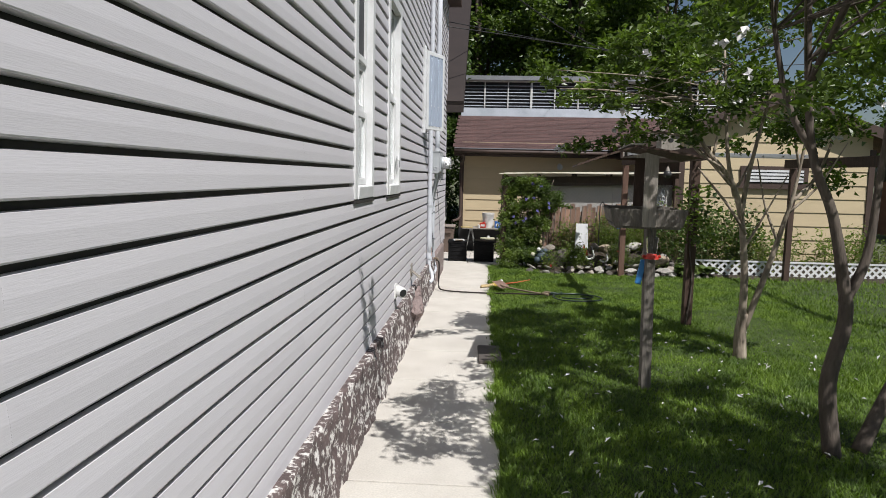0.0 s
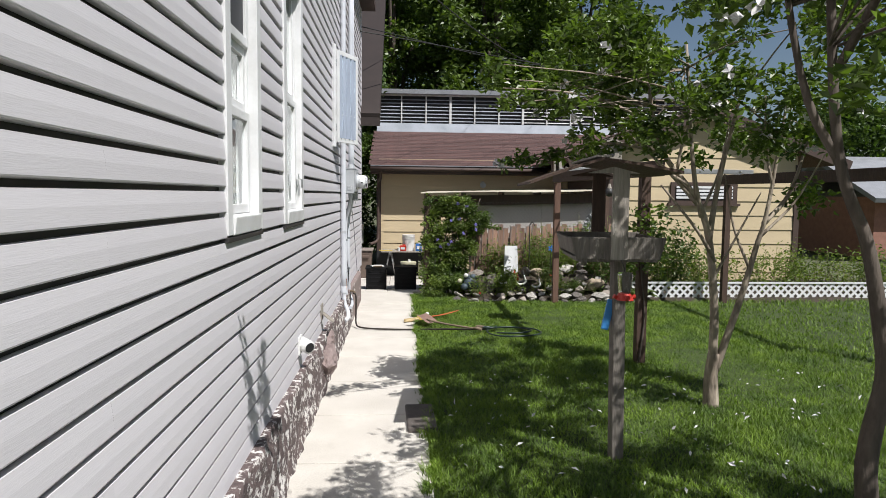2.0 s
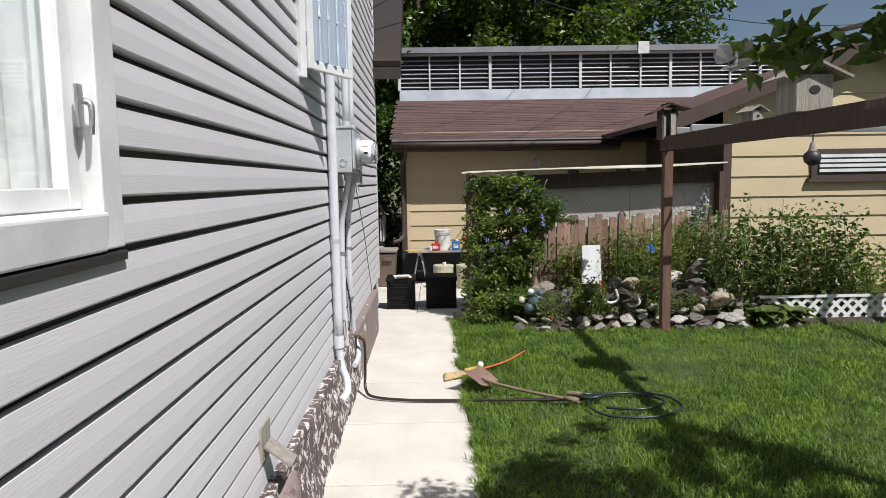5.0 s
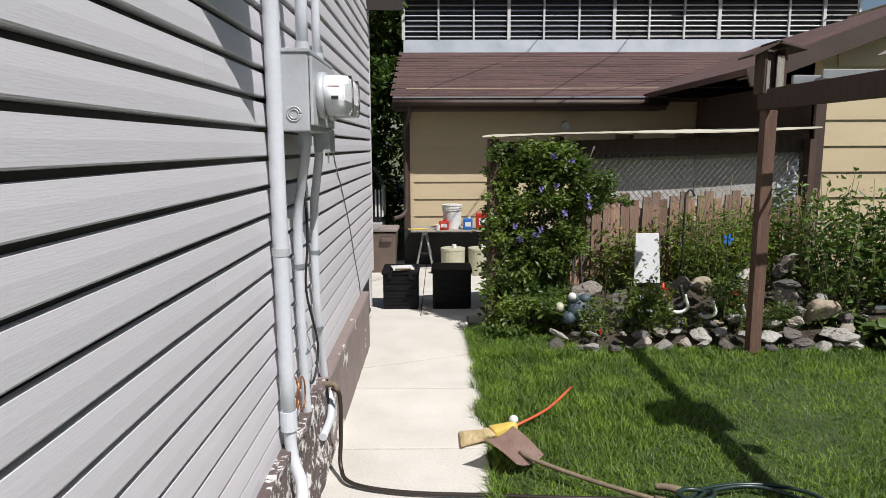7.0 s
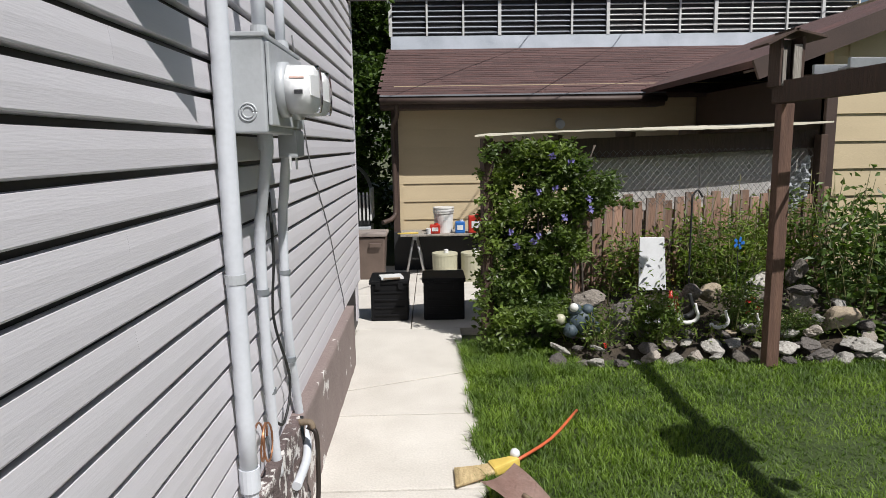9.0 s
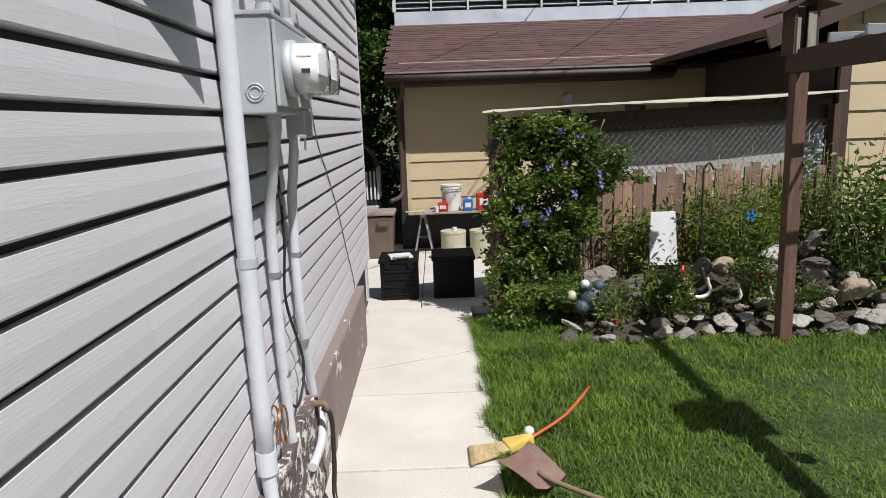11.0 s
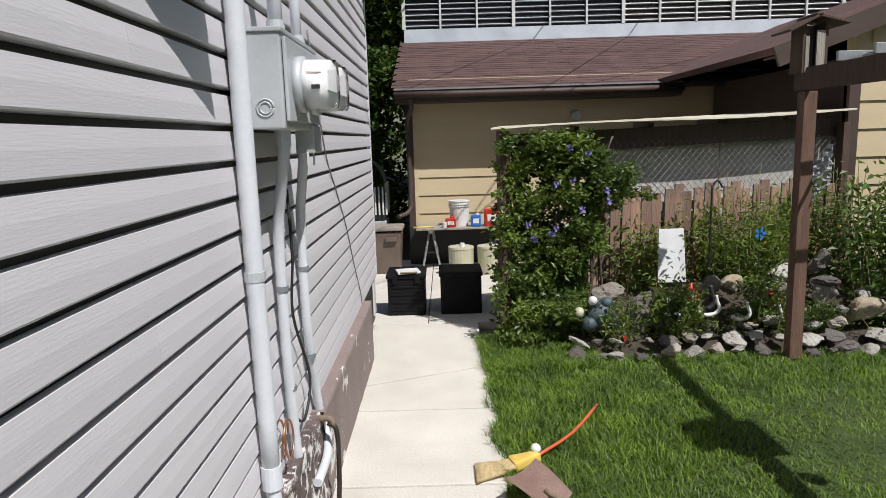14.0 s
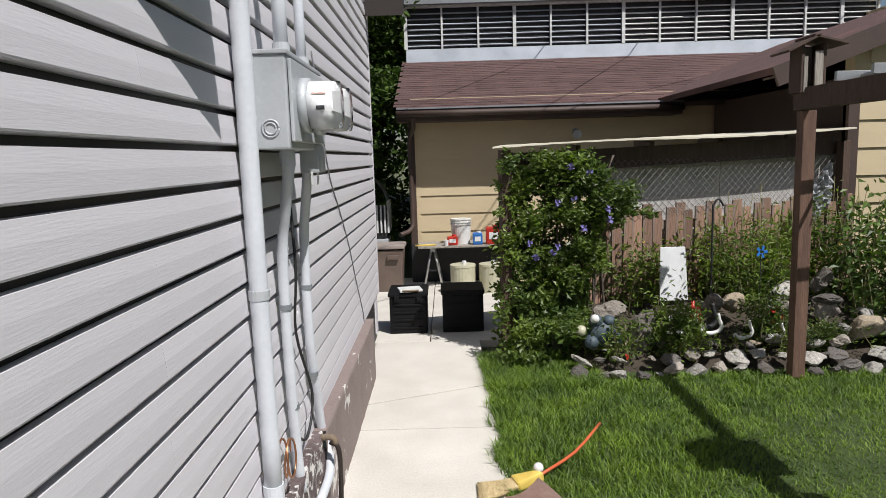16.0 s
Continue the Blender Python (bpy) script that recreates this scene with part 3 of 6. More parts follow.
    # Near-black box stands in for the unlit room behind the panes.
    part("room_back", box((-0.75, yc, zc), (0.02, (y1 - y0) * 2.2, z1 - z0 + 1.0)), M_ROOM_SHADE, w)
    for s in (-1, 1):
        part("room_side", box((-0.46, yc + s * (y1 - y0) * 0.75, zc), (0.56, 0.02, z1 - z0 + 1.0)), M_ROOM_SHADE, w)
    return w


build_house()
build_foundation()
solo("cellar_window", box((-0.715, 1.9, 0.22), (0.05, 0.75, 0.40), None, 0.006), M_BLACK_TRIM_SHADE, "dark boarded cellar window in the foundation", "cellar window", kind="structure")
build_window(1, *WIN[0], "white wooden double-hung window with white curtain inside", [2.09, 2.40], (0.60, 1.0), 1.79)
build_window(2, *WIN[1], "white wooden window with lever latch and pale curtain", [2.34], (0.42, 1.0), 1.86)


def build_sill_things():
    """What stands inside on the window boards, and the latch of the second window."""
    y = 4.5 + WIN[0][0] + 0.30
    bowl = bmesh.new()
    for r0, z0, r1, z1 in ((0.03, 0.0, 0.055, 0.02), (0.055, 0.02, 0.07, 0.045), (0.07, 0.045, 0.074, 0.06)):
        bm_cyl(bowl, (-0.95, y, 1.602 + z0), (-0.95, y, 1.602 + z1), r0, r1, 20)
    solo("bowl", bowl, M_BOWL, "turquoise plastic bowl on the window board", "bowl", shade=True)
    solo("cloth_bundle", bmesh_ball((-0.93, y - 0.13, 1.634), 0.032), M_STRAW, "crumpled beige cloth on the window board", "cloth")
    solo("folded_cloth", box((-0.94, 4.5 + WIN[1][0] + 0.22, 1.625), (0.06, 0.16, 0.05), (0, 0, 8), 0.012), M_LIME, "yellow-green folded cloth on the window board", "cloth")
    for k, y in enumerate((4.5 + WIN[0][0] + 0.30, 4.5 + WIN[1][0] + 0.30)):
        solo("window_board", box((-0.965, y, 1.588), (0.12, 0.46, 0.02), None, 0.003), M_WHITE, "white window board inside the window", "window board", "window boards", "structure")
    t = thing("window_latch", (-0.79, 4.5 + WIN[1][1] - 0.115, 1.80), "chrome lever latch on the white window sash", "latch")
    part("plate", box((0.012, 0, 0), (0.008, 0.022, 0.085), None, 0.003), M_ALU, t)
    part("lever", tube([(0.02, 0, 0.01), (0.035, 0, 0.0), (0.035, -0.004, -0.055)], (0.007, 0.005), 8, 3), M_ALU, t)


def build_casement():
    """A casement sash that stands partly open from the wall."""
    w = thing("window_3", (0, 0, 0), "white casement window standing open from the wall", "window", "house windows", "structure")
    w.matrix_basis = pose(-0.73, 8.12, 2.24, 0, 0, -24)
    wd, h, s = 0.44, 0.935, 0.046
    part("window_frame", box((0, s / 2, h / 2), (0.035, s, h), None, 0.004), M_WHITE, w)
    part("window_frame", box((0, wd - s / 2, h / 2), (0.035, s, h), None, 0.004), M_WHITE, w)
    part("window_frame", box((0, wd / 2, s / 2), (0.034, wd - 2 * s, s), None, 0.004), M_WHITE, w)
    part("window_frame", box((0, wd / 2, h - s / 2), (0.034, wd - 2 * s, s), None, 0.004), M_WHITE, w)
    part("muntin", box((0, wd / 2, 0.29), (0.018, wd - 2 * s, 0.012)), M_WHITE, w)
    pane = part("pane", box((0.006, wd / 2, h / 2), (0.004, wd - 2 * s, h - 2 * s)), M_GLASS, w)
    pane.visible_shadow = False
    # Added wavy sheet carries the pane's bluish sky reflection as colour.
    part("reflection_sheet", curtain_bm(s, wd - s, s, h - s, 0.015, 4), M_SKY_REFLECT, w, "pale bluish sheet painting the sky reflection in the pane")
    part("hinge", box((-0.01, -0.004, 0.15), (0.03, 0.02, 0.07)), M_METAL, w)
    part("hinge", box((-0.01, -0.004, 0.8), (0.03, 0.02, 0.07)), M_METAL, w)
    part("casing", box((-0.02, -0.03, h / 2), (0.05, 0.05, h + 0.1), None, 0.004), M_WHITE, w)


build_casement()


# ---- electric service on the wall ----
def wall_x(y):
    return -0.785


def build_service():
    wx = wall_x(9.0)
    mast = thing("service_conduit", (wx + 0.05, 8.93, 0.3), "thick pale grey conduit with straps running up the wall", "conduit")
    px = wx + 0.055

    def P(name, bm, mat, t, lab="", shade=False):
        for v in bm.verts:
            v.co -= t.location
        return part(name, bm, mat, t, lab, shade)
    P("pipe", tube([(px, 8.93, 4.86), (px, 8.93, 3.0), (px, 8.93, 1.5), (px, 8.95, 0.56)], 0.029, 16, 4), M_CONDUIT, mast)
    P("elbow", tube([(px, 8.95, 0.58), (px + 0.01, 8.945, 0.44), (px + 0.05, 8.91, 0.34), (px + 0.06, 8.83, 0.28), (px + 0.03, 8.74, 0.25)], 0.024, 14, 6), M_CONDUIT, mast)
    P("coupling", cyl((px, 8.95, 0.55), (px, 8.95, 0.63), 0.034, None, 16), M_CONDUIT, mast)
    for z in (1.25, 2.35, 3.3):
        P("strap", cyl((px, 8.935, z), (px, 8.935, z + 0.03), 0.033, None, 16), M_GREYBOX, mast)
        P("strap_tab", box((wx + 0.014, 8.98, z + 0.015), (0.006, 0.07, 0.03)), M_GREYBOX, mast)
    y0, y1 = 8.95, 9.51
    xf = wx + 0.172
    bx = thing("meter_box", (wx, 9.2, 1.71), "grey steel twin electric meter box", "meter box")
    P("body", box((wx + 0.123, (y0 + y1) / 2, 1.855), (0.105, y1 - y0, 0.285), None, 0.006), M_GREYBOX, bx)
    P("cover", box((xf + 0.012, (y0 + y1) / 2, 1.86), (0.012, y1 - y0 - 0.03, 0.25), None, 0.004), M_GREYBOX, bx)
    for rr in (0.026, 0.017):
        P("knockout", tube([(wx + 0.12 + rr * math.cos(q * 0.5236), y0 - 0.001, 1.775 + rr * math.sin(q * 0.5236)) for q in range(13)], 0.003, 6, 2), M_GREYBOX, bx)
    P("top_flange", box((wx + 0.123, (y0 + y1) / 2, 2.003), (0.118, y1 - y0 + 0.012, 0.014), None, 0.003), M_GREYBOX, bx)
    for y in (9.05, 9.4):
        P("bracket", box((wx + 0.035, y, 1.86), (0.075, 0.04, 0.22)), M_GREYBOX, bx)
    P("lower_hatch", box((xf - 0.02, 9.42, 1.68), (0.07, 0.14, 0.10), None, 0.006), M_GREYBOX, bx)
    for y in (9.10, 9.32):
        m = thing("electric_meter", (xf + 0.018, y, 1.852), "round glass electric meter with white dial", "electric meter", "electric meters")
        def Q(name, bm, mat, lab=""):
            return part(name, bm, mat, m, lab, True)
        Q("ring", cyl((0, 0, 0), (0.028, 0, 0), 0.088, None, 28), M_GREYBOX)
        Q("base", cyl((0.026, 0, 0), (0.10, 0, 0), 0.071, 0.069, 28), M_WHITE)
        part("dial", box((0.102, 0, 0.01), (0.004, 0.09, 0.06)), M_WHITE, m)
        part("display", box((0.07, -0.0705, -0.012), (0.026, 0.005, 0.013)), M_DARKINT, m)
        part("label_plate", box((0.065, -0.063, 0.032), (0.045, 0.005, 0.006), (-27, 0, 0)), M_RUST, m)
        g = Q("cover", cyl((0.028, 0, 0), (0.125, 0, 0), 0.079, 0.075, 28), M_CLEAR)
        g.visible_shadow = False
    for k, (y, ytop, xo) in enumerate(((9.28, 9.15, 0.045), (9.66, 9.47, 0.045))):
        c = thing("conduit", (wx + 0.04, y, 1.7), "slim pale grey conduit bent down the wall", "conduit", "meter conduits")
        P("pipe", tube([(wx + 0.12, ytop, 1.72), (wx + 0.12, ytop, 1.64), (wx + 0.085, (y + ytop) / 2, 1.50), (wx + 0.055, y - 0.02, 1.34), (wx + 0.05, y, 0.9), (wx + 0.05, y + 0.04 + 0.07 * k, 0.55), (wx + 0.055, y + 0.06 + 0.09 * k, 0.40)], 0.02, 12, 6), M_CONDUIT, c)
        P("coupling", cyl((wx + 0.12, ytop, 1.66), (wx + 0.12, ytop, 1.712), 0.026, None, 14), M_CONDUIT, c)
        P("strap", cyl((wx + 0.052, y - 0.01, 1.14), (wx + 0.052, y - 0.01, 1.16), 0.024, None, 12), M_METAL, c)
        P("strap", cyl((wx + 0.05, y + 0.02, 0.75), (wx + 0.05, y + 0.02, 0.77), 0.024, None, 12), M_METAL, c)
        if k:
            P("elbow", tube([(wx + 0.055, y + 0.15, 0.41), (wx + 0.085, y + 0.11, 0.34), (wx + 0.10, y + 0.0, 0.30), (wx + 0.095, y - 0.2, 0.285)], 0.02, 12, 6), M_CONDUIT, c)
        u = thing("conduit", (wx + 0.12, ytop, 2.0), "pale grey conduit rising from the meter box", "conduit", "meter conduits")
        P("pipe", tube([(wx + 0.12, ytop, 2.0), (wx + 0.12, ytop, 2.6), (wx + 0.12, ytop, 4.86)], 0.024 if k == 0 else 0.019, 12, 2), M_CONDUIT, u)
        P("hub", cyl((wx + 0.12, ytop, 2.006), (wx + 0.12, ytop, 2.06), 0.033, 0.028, 16), M_GREYBOX, u)
    # loose wires
    solo("cable", tube([(wx + 0.024, 10.2, 2.2), (wx + 0.022, 10.5, 1.64), (wx + 0.022, 10.8, 1.4), (wx + 0.022, 11.13, 1.14), (wx + 0.022, 11.4, 0.85), (wx + 0.022, 11.69, 0.565), (wx + 0.022, 11.74, 0.45)], 0.0045, 6, 6), M_WIREGREY, "thin grey cable hanging down the siding", "cable")
    solo("cable", tube([(wx + 0.05, 9.45, 1.5), (wx + 0.06, 9.43, 1.25), (wx + 0.04, 9.46, 1.0), (wx + 0.06, 9.6, 0.7), (wx + 0.05, 9.5, 0.55), (wx + 0.03, 9.4, 0.6)], 0.006, 6, 6), M_WIRE, "tangled black cable between the conduits", "cable")
    pts = [(wx + 0.05 + 0.02 * math.sin(a * 0.3), 9.16 + 0.055 * math.cos(a), 0.62 + 0.07 * math.sin(a)) for a in [k * 0.6 for k in range(28)]]
    solo("copper_coil", tube(pts, 0.004, 6, 2), material("copper_wire", (0.45, 0.22, 0.12), 0.4, 0.8), "coiled copper wire hanging by the conduit", "wire")
    for y in (9.34, 9.45):
        solo("tag", box((xf - 0.01, y, 1.61), (0.004, 0.025, 0.05), None, 0.001), M_WHITE, "small white seal tag hanging from the meter box", "tag", "meter tags")


build_service()


def build_wall_bits():
    # vent elbow low on the wall
    x = wall_x(5.75)
    v = thing("vent", (x + 0.02, 5.82, 0.64), "white round wall vent with dark mouth", "vent")
    part("plate", box((0.0, 0, 0), (0.02, 0.13, 0.13), None, 0.008), M_WHITE_OLD, v)
    part("pipe", cyl((0.0, 0.03, 0.01), (0.075, -0.045, -0.01), 0.05, 0.046, 22), M_WHITE_OLD, v, shade=True)
    # Flat near-black disc stands in for the shaded inside of the pipe.
    part("mouth", cyl((0.072, -0.042, -0.009), (0.078, -0.048, -0.0108), 0.035, 0.035, 22), M_DARKINT, v)
    x = wall_x(7.3)
    h = thing("vent_hood", (x + 0.02, 7.1, 0.62), "weathered hinged wall flap above the foundation", "vent")
    bm = box((0.06, 0, -0.02), (0.13, 0.1, 0.012), (0, 38, 0), 0.003)
    part("flap", bm, M_GREYWOOD, h)
    part("plate", box((0.0, 0, 0.03), (0.014, 0.14, 0.14), None, 0.004), M_GREYWOOD, h)
    for c, sc, rot, seed in (((-0.69, 6.80, 0.27), (0.12, 0.25, 0.17), (24, 30, 18), 9), ((-0.71, 7.25, 0.36), (0.07, 0.22, 0.13), (-10, 15, 5), 14)):
        rock = new("rock", stone_mesh("rock", seed, M_PAINTROCK, 0.9))
        rock.matrix_basis = pose(*c, *rot) @ Matrix.Diagonal((*sc, 1))
        tagged(rock, "rough mauve-painted foundation rock bulging at the path", "rock", "foundation rocks")
    # hose bib and hose
    hose = thing("garden_hose", (0, 0, 0), "dark rubber garden hose lying across the path", "hose")
    part("hose_line", tube([(-0.68, 9.70, 0.44), (-0.64, 9.69, 0.40), (-0.635, 9.66, 0.2), (-0.63, 9.60, 0.06), (-0.56, 9.50, 0.025), (-0.3, 9.42, 0.02), (0.11, 9.385, 0.02), (0.45, 9.33, 0.035), (0.8, 9.30, 0.04), (1.0, 9.28, 0.045)], 0.011, 10, 8), M_HOSE_BLACK, hose)
    part("hose_coil", tube([(1.0, 9.28, 0.045), (1.14, 9.40, 0.04), (1.40, 9.45, 0.03), (1.62, 9.36, 0.03), (1.66, 9.12, 0.025), (1.40, 8.93, 0.03), (1.10, 8.97, 0.03), (1.0, 9.16, 0.04), (1.10, 9.33, 0.05), (1.38, 9.40, 0.045), (1.56, 9.22, 0.04), (1.36, 9.06, 0.04), (1.12, 9.14, 0.03)], 0.0095, 8, 8), M_HOSE, hose)
    pts = [(1.05 + 0.08 * math.cos(q), 9.30 + 0.06 * math.sin(q), 0.05 + 0.002 * k) for k, q in enumerate([j * 0.5 for j in range(14)])]
    part("small_loop", tube(pts, 0.011, 8, 2), M_HOSE, hose)
    part("nozzle", tube([(1.0, 9.36, 0.05), (0.94, 9.385, 0.055), (0.89, 9.40, 0.05)], (0.02, 0.016), 10, 3), M_HANDLE, hose)
    part("faucet", tube([(-0.72, 9.70, 0.46), (-0.67, 9.70, 0.46), (-0.655, 9.70, 0.43)], 0.015, 10, 4), M_HANDLE, hose)


build_wall_bits()


def build_tools():
    s = thing("shovel", (0.25, 9.8, 0.02), "old rusty flat shovel lying on the lawn edge", "shovel")
    bm = bmesh.new()
    nu, nv = 8, 8
    low = Vector((0.0, -0.23, 0.035)), Vector((0.155, -0.12, 0.03))
    lip = Vector((-0.175, -0.17, 0.145)), Vector((0.02, 0.11, 0.085))
    g = []
    for j in range(nv + 1):
        v = j / nv
        p, q = low[0].lerp(lip[0], v), low[1].lerp(lip[1], v)
        g.append([bm.verts.new(p.lerp(q, i / nu) + Vector((0, 0, 0.03 * (2 * i / nu - 1) ** 2 + 0.012 * math.sin(v * 3)))) for i in range(nu + 1)])
    for a, b in zip(g, g[1:]):
        for k in range(nu):
            bm.faces.new((a[k], a[k + 1], b[k + 1], b[k])).smooth = True
    bmesh.ops.solidify(bm, geom=bm.faces[:], thickness=0.004)
    part("blade", bm, M_RUST, s, "rusty brown steel blade")
    part("handle", tube([(0.03, -0.12, 0.075), (0.12, -0.20, 0.06), (0.35, -0.37, 0.045), (0.62, -0.54, 0.035)], 0.012, 10, 4), M_HANDLE, s)
    part("grip", tube([(0.60, -0.53, 0.04), (0.69, -0.58, 0.035)], 0.019, 10, 2), M_HANDLE, s)
    b = thing("broom", (0.095, 10.04, -0.005), "corn broom with yellow cap and orange handle on the grass", "broom")
    bm = bmesh.new()
    for k in range(9):
        t = k / 8 - 0.5
        bm_tube(bm, [(0.12, 0.03 + t * 0.05, 0.045), (0.02, t * 0.10, 0.03), (-0.11, -0.02 + t * 0.17, 0.014)], (0.018, 0.012), 6, 3)
    part("bristles", bm, M_STRAW, b)
    bm = bmesh.new()
    vs = bm_box(bm, (0.145, 0.035, 0.05), (0.15, 0.10, 0.05), (0, -8, 16), 0.015)
    for v in bm.verts:
        if v.co.x > 0.17:
            v.co.y = 0.05 + (v.co.y - 0.05) * 0.45
    part("cap", bm, M_YELLOW, b)
    part("ball", bmesh_ball((0.205, 0.075, 0.09), 0.027), M_WHITE, b)
    part("handle", tube([(0.20, 0.06, 0.05), (0.45, 0.37, 0.03), (0.69, 0.80, 0.012)], 0.009, 8, 3), M_ORANGE, b, "orange painted handle")


def bmesh_ball(c, r, n=2):
    bm = bmesh.new()
    bmesh.ops.create_icosphere(bm, subdivisions=n, radius=r)
    for v in bm.verts:
        v.co += Vector(c)
    for f in bm.faces:
        f.smooth = True
    return bm


build_tools()
build_sill_things()
solo("stepping_slab", box((0.10, 6.08, 0.012), (0.215, 0.55, 0.05), (0, 0, 2), 0.012), M_SLAB, "dark square stepping slab at the path edge", "slab")


# ---- garage behind the patio ----
def board_wall(parent, x0, x1, y, z0, z1, step, mat, tilt=1.6, name="siding_board"):
    """Wide lap boards on a wall that faces -y."""
    n = int((z1 - z0) / step) + 1
    me = mesh_from(name, box((0, 0, step / 2), (x1 - x0, 0.014, step + 0.012)), mat)
    for k in range(n):
        shared(name, me, parent, pose((x0 + x1) / 2, y - 0.012, z0 + k * step, -tilt, 0, 0))


def build_garage():
    g = thing("garage", (0, 17.0, -0.23), "tan lap-sided garage with brown trim and maroon roof", "garage")

    def P(name, bm, mat, lab="", par=None):
        for v in bm.verts:
            v.co -= g.location
        return part(name, bm, mat, par or g, lab)
    wall = P("wall", box((3.6, 17.1, 1.15), (8.4, 0.16, 2.8)), M_TAN)
    z = -0.25
    me = mesh_from("siding_board", box((0, 0, 0.135), (4.55, 0.014, 0.285)), M_TAN)
    for k in range(10):
        shared("siding_board", me, g, Matrix.Translation(-g.location) @ pose(1.64, 17.005, z + k * 0.272, -3.6, 0, 0))
    P("side_wall", box((-0.57, 19.6, 1.1), (0.16, 5.2, 2.66)), M_TAN)
    P("corner_board", box((-0.60, 17.0, 1.05), (0.10, 0.06, 2.6), None, 0.006), M_BROWN)
    # low eave roof
    x0, x1 = -0.78, 8.6
    e0, e1 = Vector((0, 16.55, 2.378)), Vector((0, 19.55, 3.44))
    roof = P("roof", box(((x0 + x1) / 2, (e0.y + e1.y) / 2, (e0.z + e1.z) / 2 - 0.05), (x1 - x0, (e1 - e0).length, 0.06), (math.degrees(math.atan2(e1.z - e0.z, e1.y - e0.y)), 0, 0)), M_BROWN)
    d = (e1 - e0)
    ang = math.degrees(math.atan2(d.z, d.y))
    rows, tab = 24, 0.30
    sm = [mesh_from("shingle", box((0, 0, 0), (tab * 3 - 0.004, 0.165, 0.005)), M_SHINGLE)]
    r = random.Random(9)
    for k in range(rows):
        p = e0 + d * ((k + 0.4) / rows)
        x = x0 + 0.45 - (k % 3) * 0.3
        while x < x1:
            xx = min(max(x, x0 + 0.40), x1 - 0.40)
            shared("shingle", sm[0], roof, Matrix.Translation(-g.location) @ pose(xx, p.y, p.z - 0.006 + r.uniform(0, 0.003), ang - 2.0, 0, 0))
            x += 0.9
    P("fascia", box(((x0 + 3.3) / 2, 16.54, 2.285), (3.3 - x0, 0.03, 0.17), None, 0.004), M_BROWN)
    P("drip_edge", box(((x0 + 3.3) / 2, 16.515, 2.372), (3.3 - x0, 0.03, 0.02)), M_METAL_ROOF)
    P("gutter", tube([(x0, 16.47, 2.296), (1.2, 16.47, 2.291), (3.3, 16.47, 2.286)], 0.045, 10, 2), M_BROWN)
    P("soffit", box(((x0 + 3.3) / 2, 16.78, 2.20), (3.3 - x0, 0.45, 0.02)), M_BROWN)
    P("downpipe", tube([(-0.55, 16.50, 2.26), (-0.55, 16.62, 2.1), (-0.62, 16.90, 1.95), (-0.62, 16.93, 1.5), (-0.62, 16.93, 0.75), (-0.66, 16.85, 0.6), (-0.80, 16.7, 0.55)], 0.035, 10, 5), M_BROWN, "brown downpipe with bent foot")
    P("flood_lamp", cyl((1.85, 16.94, 2.0), (1.85, 16.8, 1.95), 0.05, 0.07), M_GREYBOX)
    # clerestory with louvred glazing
    # Solid near-black box paints the unlit space behind the louvres.
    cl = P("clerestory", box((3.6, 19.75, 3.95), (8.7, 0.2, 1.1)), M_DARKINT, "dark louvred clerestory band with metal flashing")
    cx0, cx1, cy = -0.75, 7.95, 19.6
    P("flashing", box(((cx0 + cx1) / 2, cy - 0.04, 3.53), (cx1 - cx0, 0.05, 0.26), (-12, 0, 0)), M_FLASH, "", None)
    P("top_rail", box(((cx0 + cx1) / 2, cy - 0.03, 4.42), (cx1 - cx0, 0.08, 0.05)), M_WHITE_OLD)
    n = 13
    for k in range(n + 1):
        x = cx0 + (cx1 - cx0) * k / n
        P("mullion", box((x, cy - 0.02, 4.03), (0.035 if k % 3 else 0.06, 0.05, 0.74)), M_WHITE_OLD)
    # Right-hand louvres are white to paint in the sun's glint; left ones stay grey.
    lms_dull_glint = [mesh_from("louvre", box((0, 0, 0), ((cx1 - cx0) / n - 0.04, 0.035, 0.016)), q) for q in (M_FLASH, M_WHITE_OLD)]
    for k in range(n):
        for j in range(7):
            shared("louvre", lms_dull_glint[k > 5], cl, Matrix.Translation(-g.location) @ pose(cx0 + (cx1 - cx0) * (k + 0.5) / n, cy - 0.01, 3.72 + 0.096 * j, 30, 0, 0))
    P("upper_roof", box((3.6, 20.9, 4.60), (9.0, 2.9, 0.09), (5, 0, 0)), M_METAL_ROOF)
    P("upper_fascia", box((3.6, 19.46, 4.50), (9.0, 0.05, 0.12)), M_METAL_ROOF)
    P("small_sign", box((4.62, 19.42, 4.50), (0.24, 0.02, 0.26)), M_WHITE_OLD, "small white sign plate")
    P("back_wall", box((3.6, 22.2, 2.1), (8.6, 0.16, 4.8)), M_TAN)
    P("far_wall", box((7.85, 19.6, 1.9), (0.16, 5.2, 4.4)), M_TAN)
    # front wing with a gable
    fy, wx0, wx1, rx, ez = 13.55, 3.90, 7.52, 5.7, 2.39
    slope = 0.37
    bm = bmesh.new()
    pts = [(wx0, -0.25), (wx1, -0.25), (wx1, ez + slope * (8.4 - wx1) - 0.06), (rx, ez + slope * (rx - 3.0) - 0.06), (wx0, ez + slope * (wx0 - 3.0) - 0.06)]
    a = [bm.verts.new((x, fy, z)) for x, z in pts]
    b = [bm.verts.new((x, fy + 0.15, z)) for x, z in pts]
    for k in range(5):
        bm.faces.new((a[k], a[(k + 1) % 5], b[(k + 1) % 5], b[k]))
    bm.faces.new(a)
    bm.faces.new(b)
    P("gable_wall", bm, M_TAN)
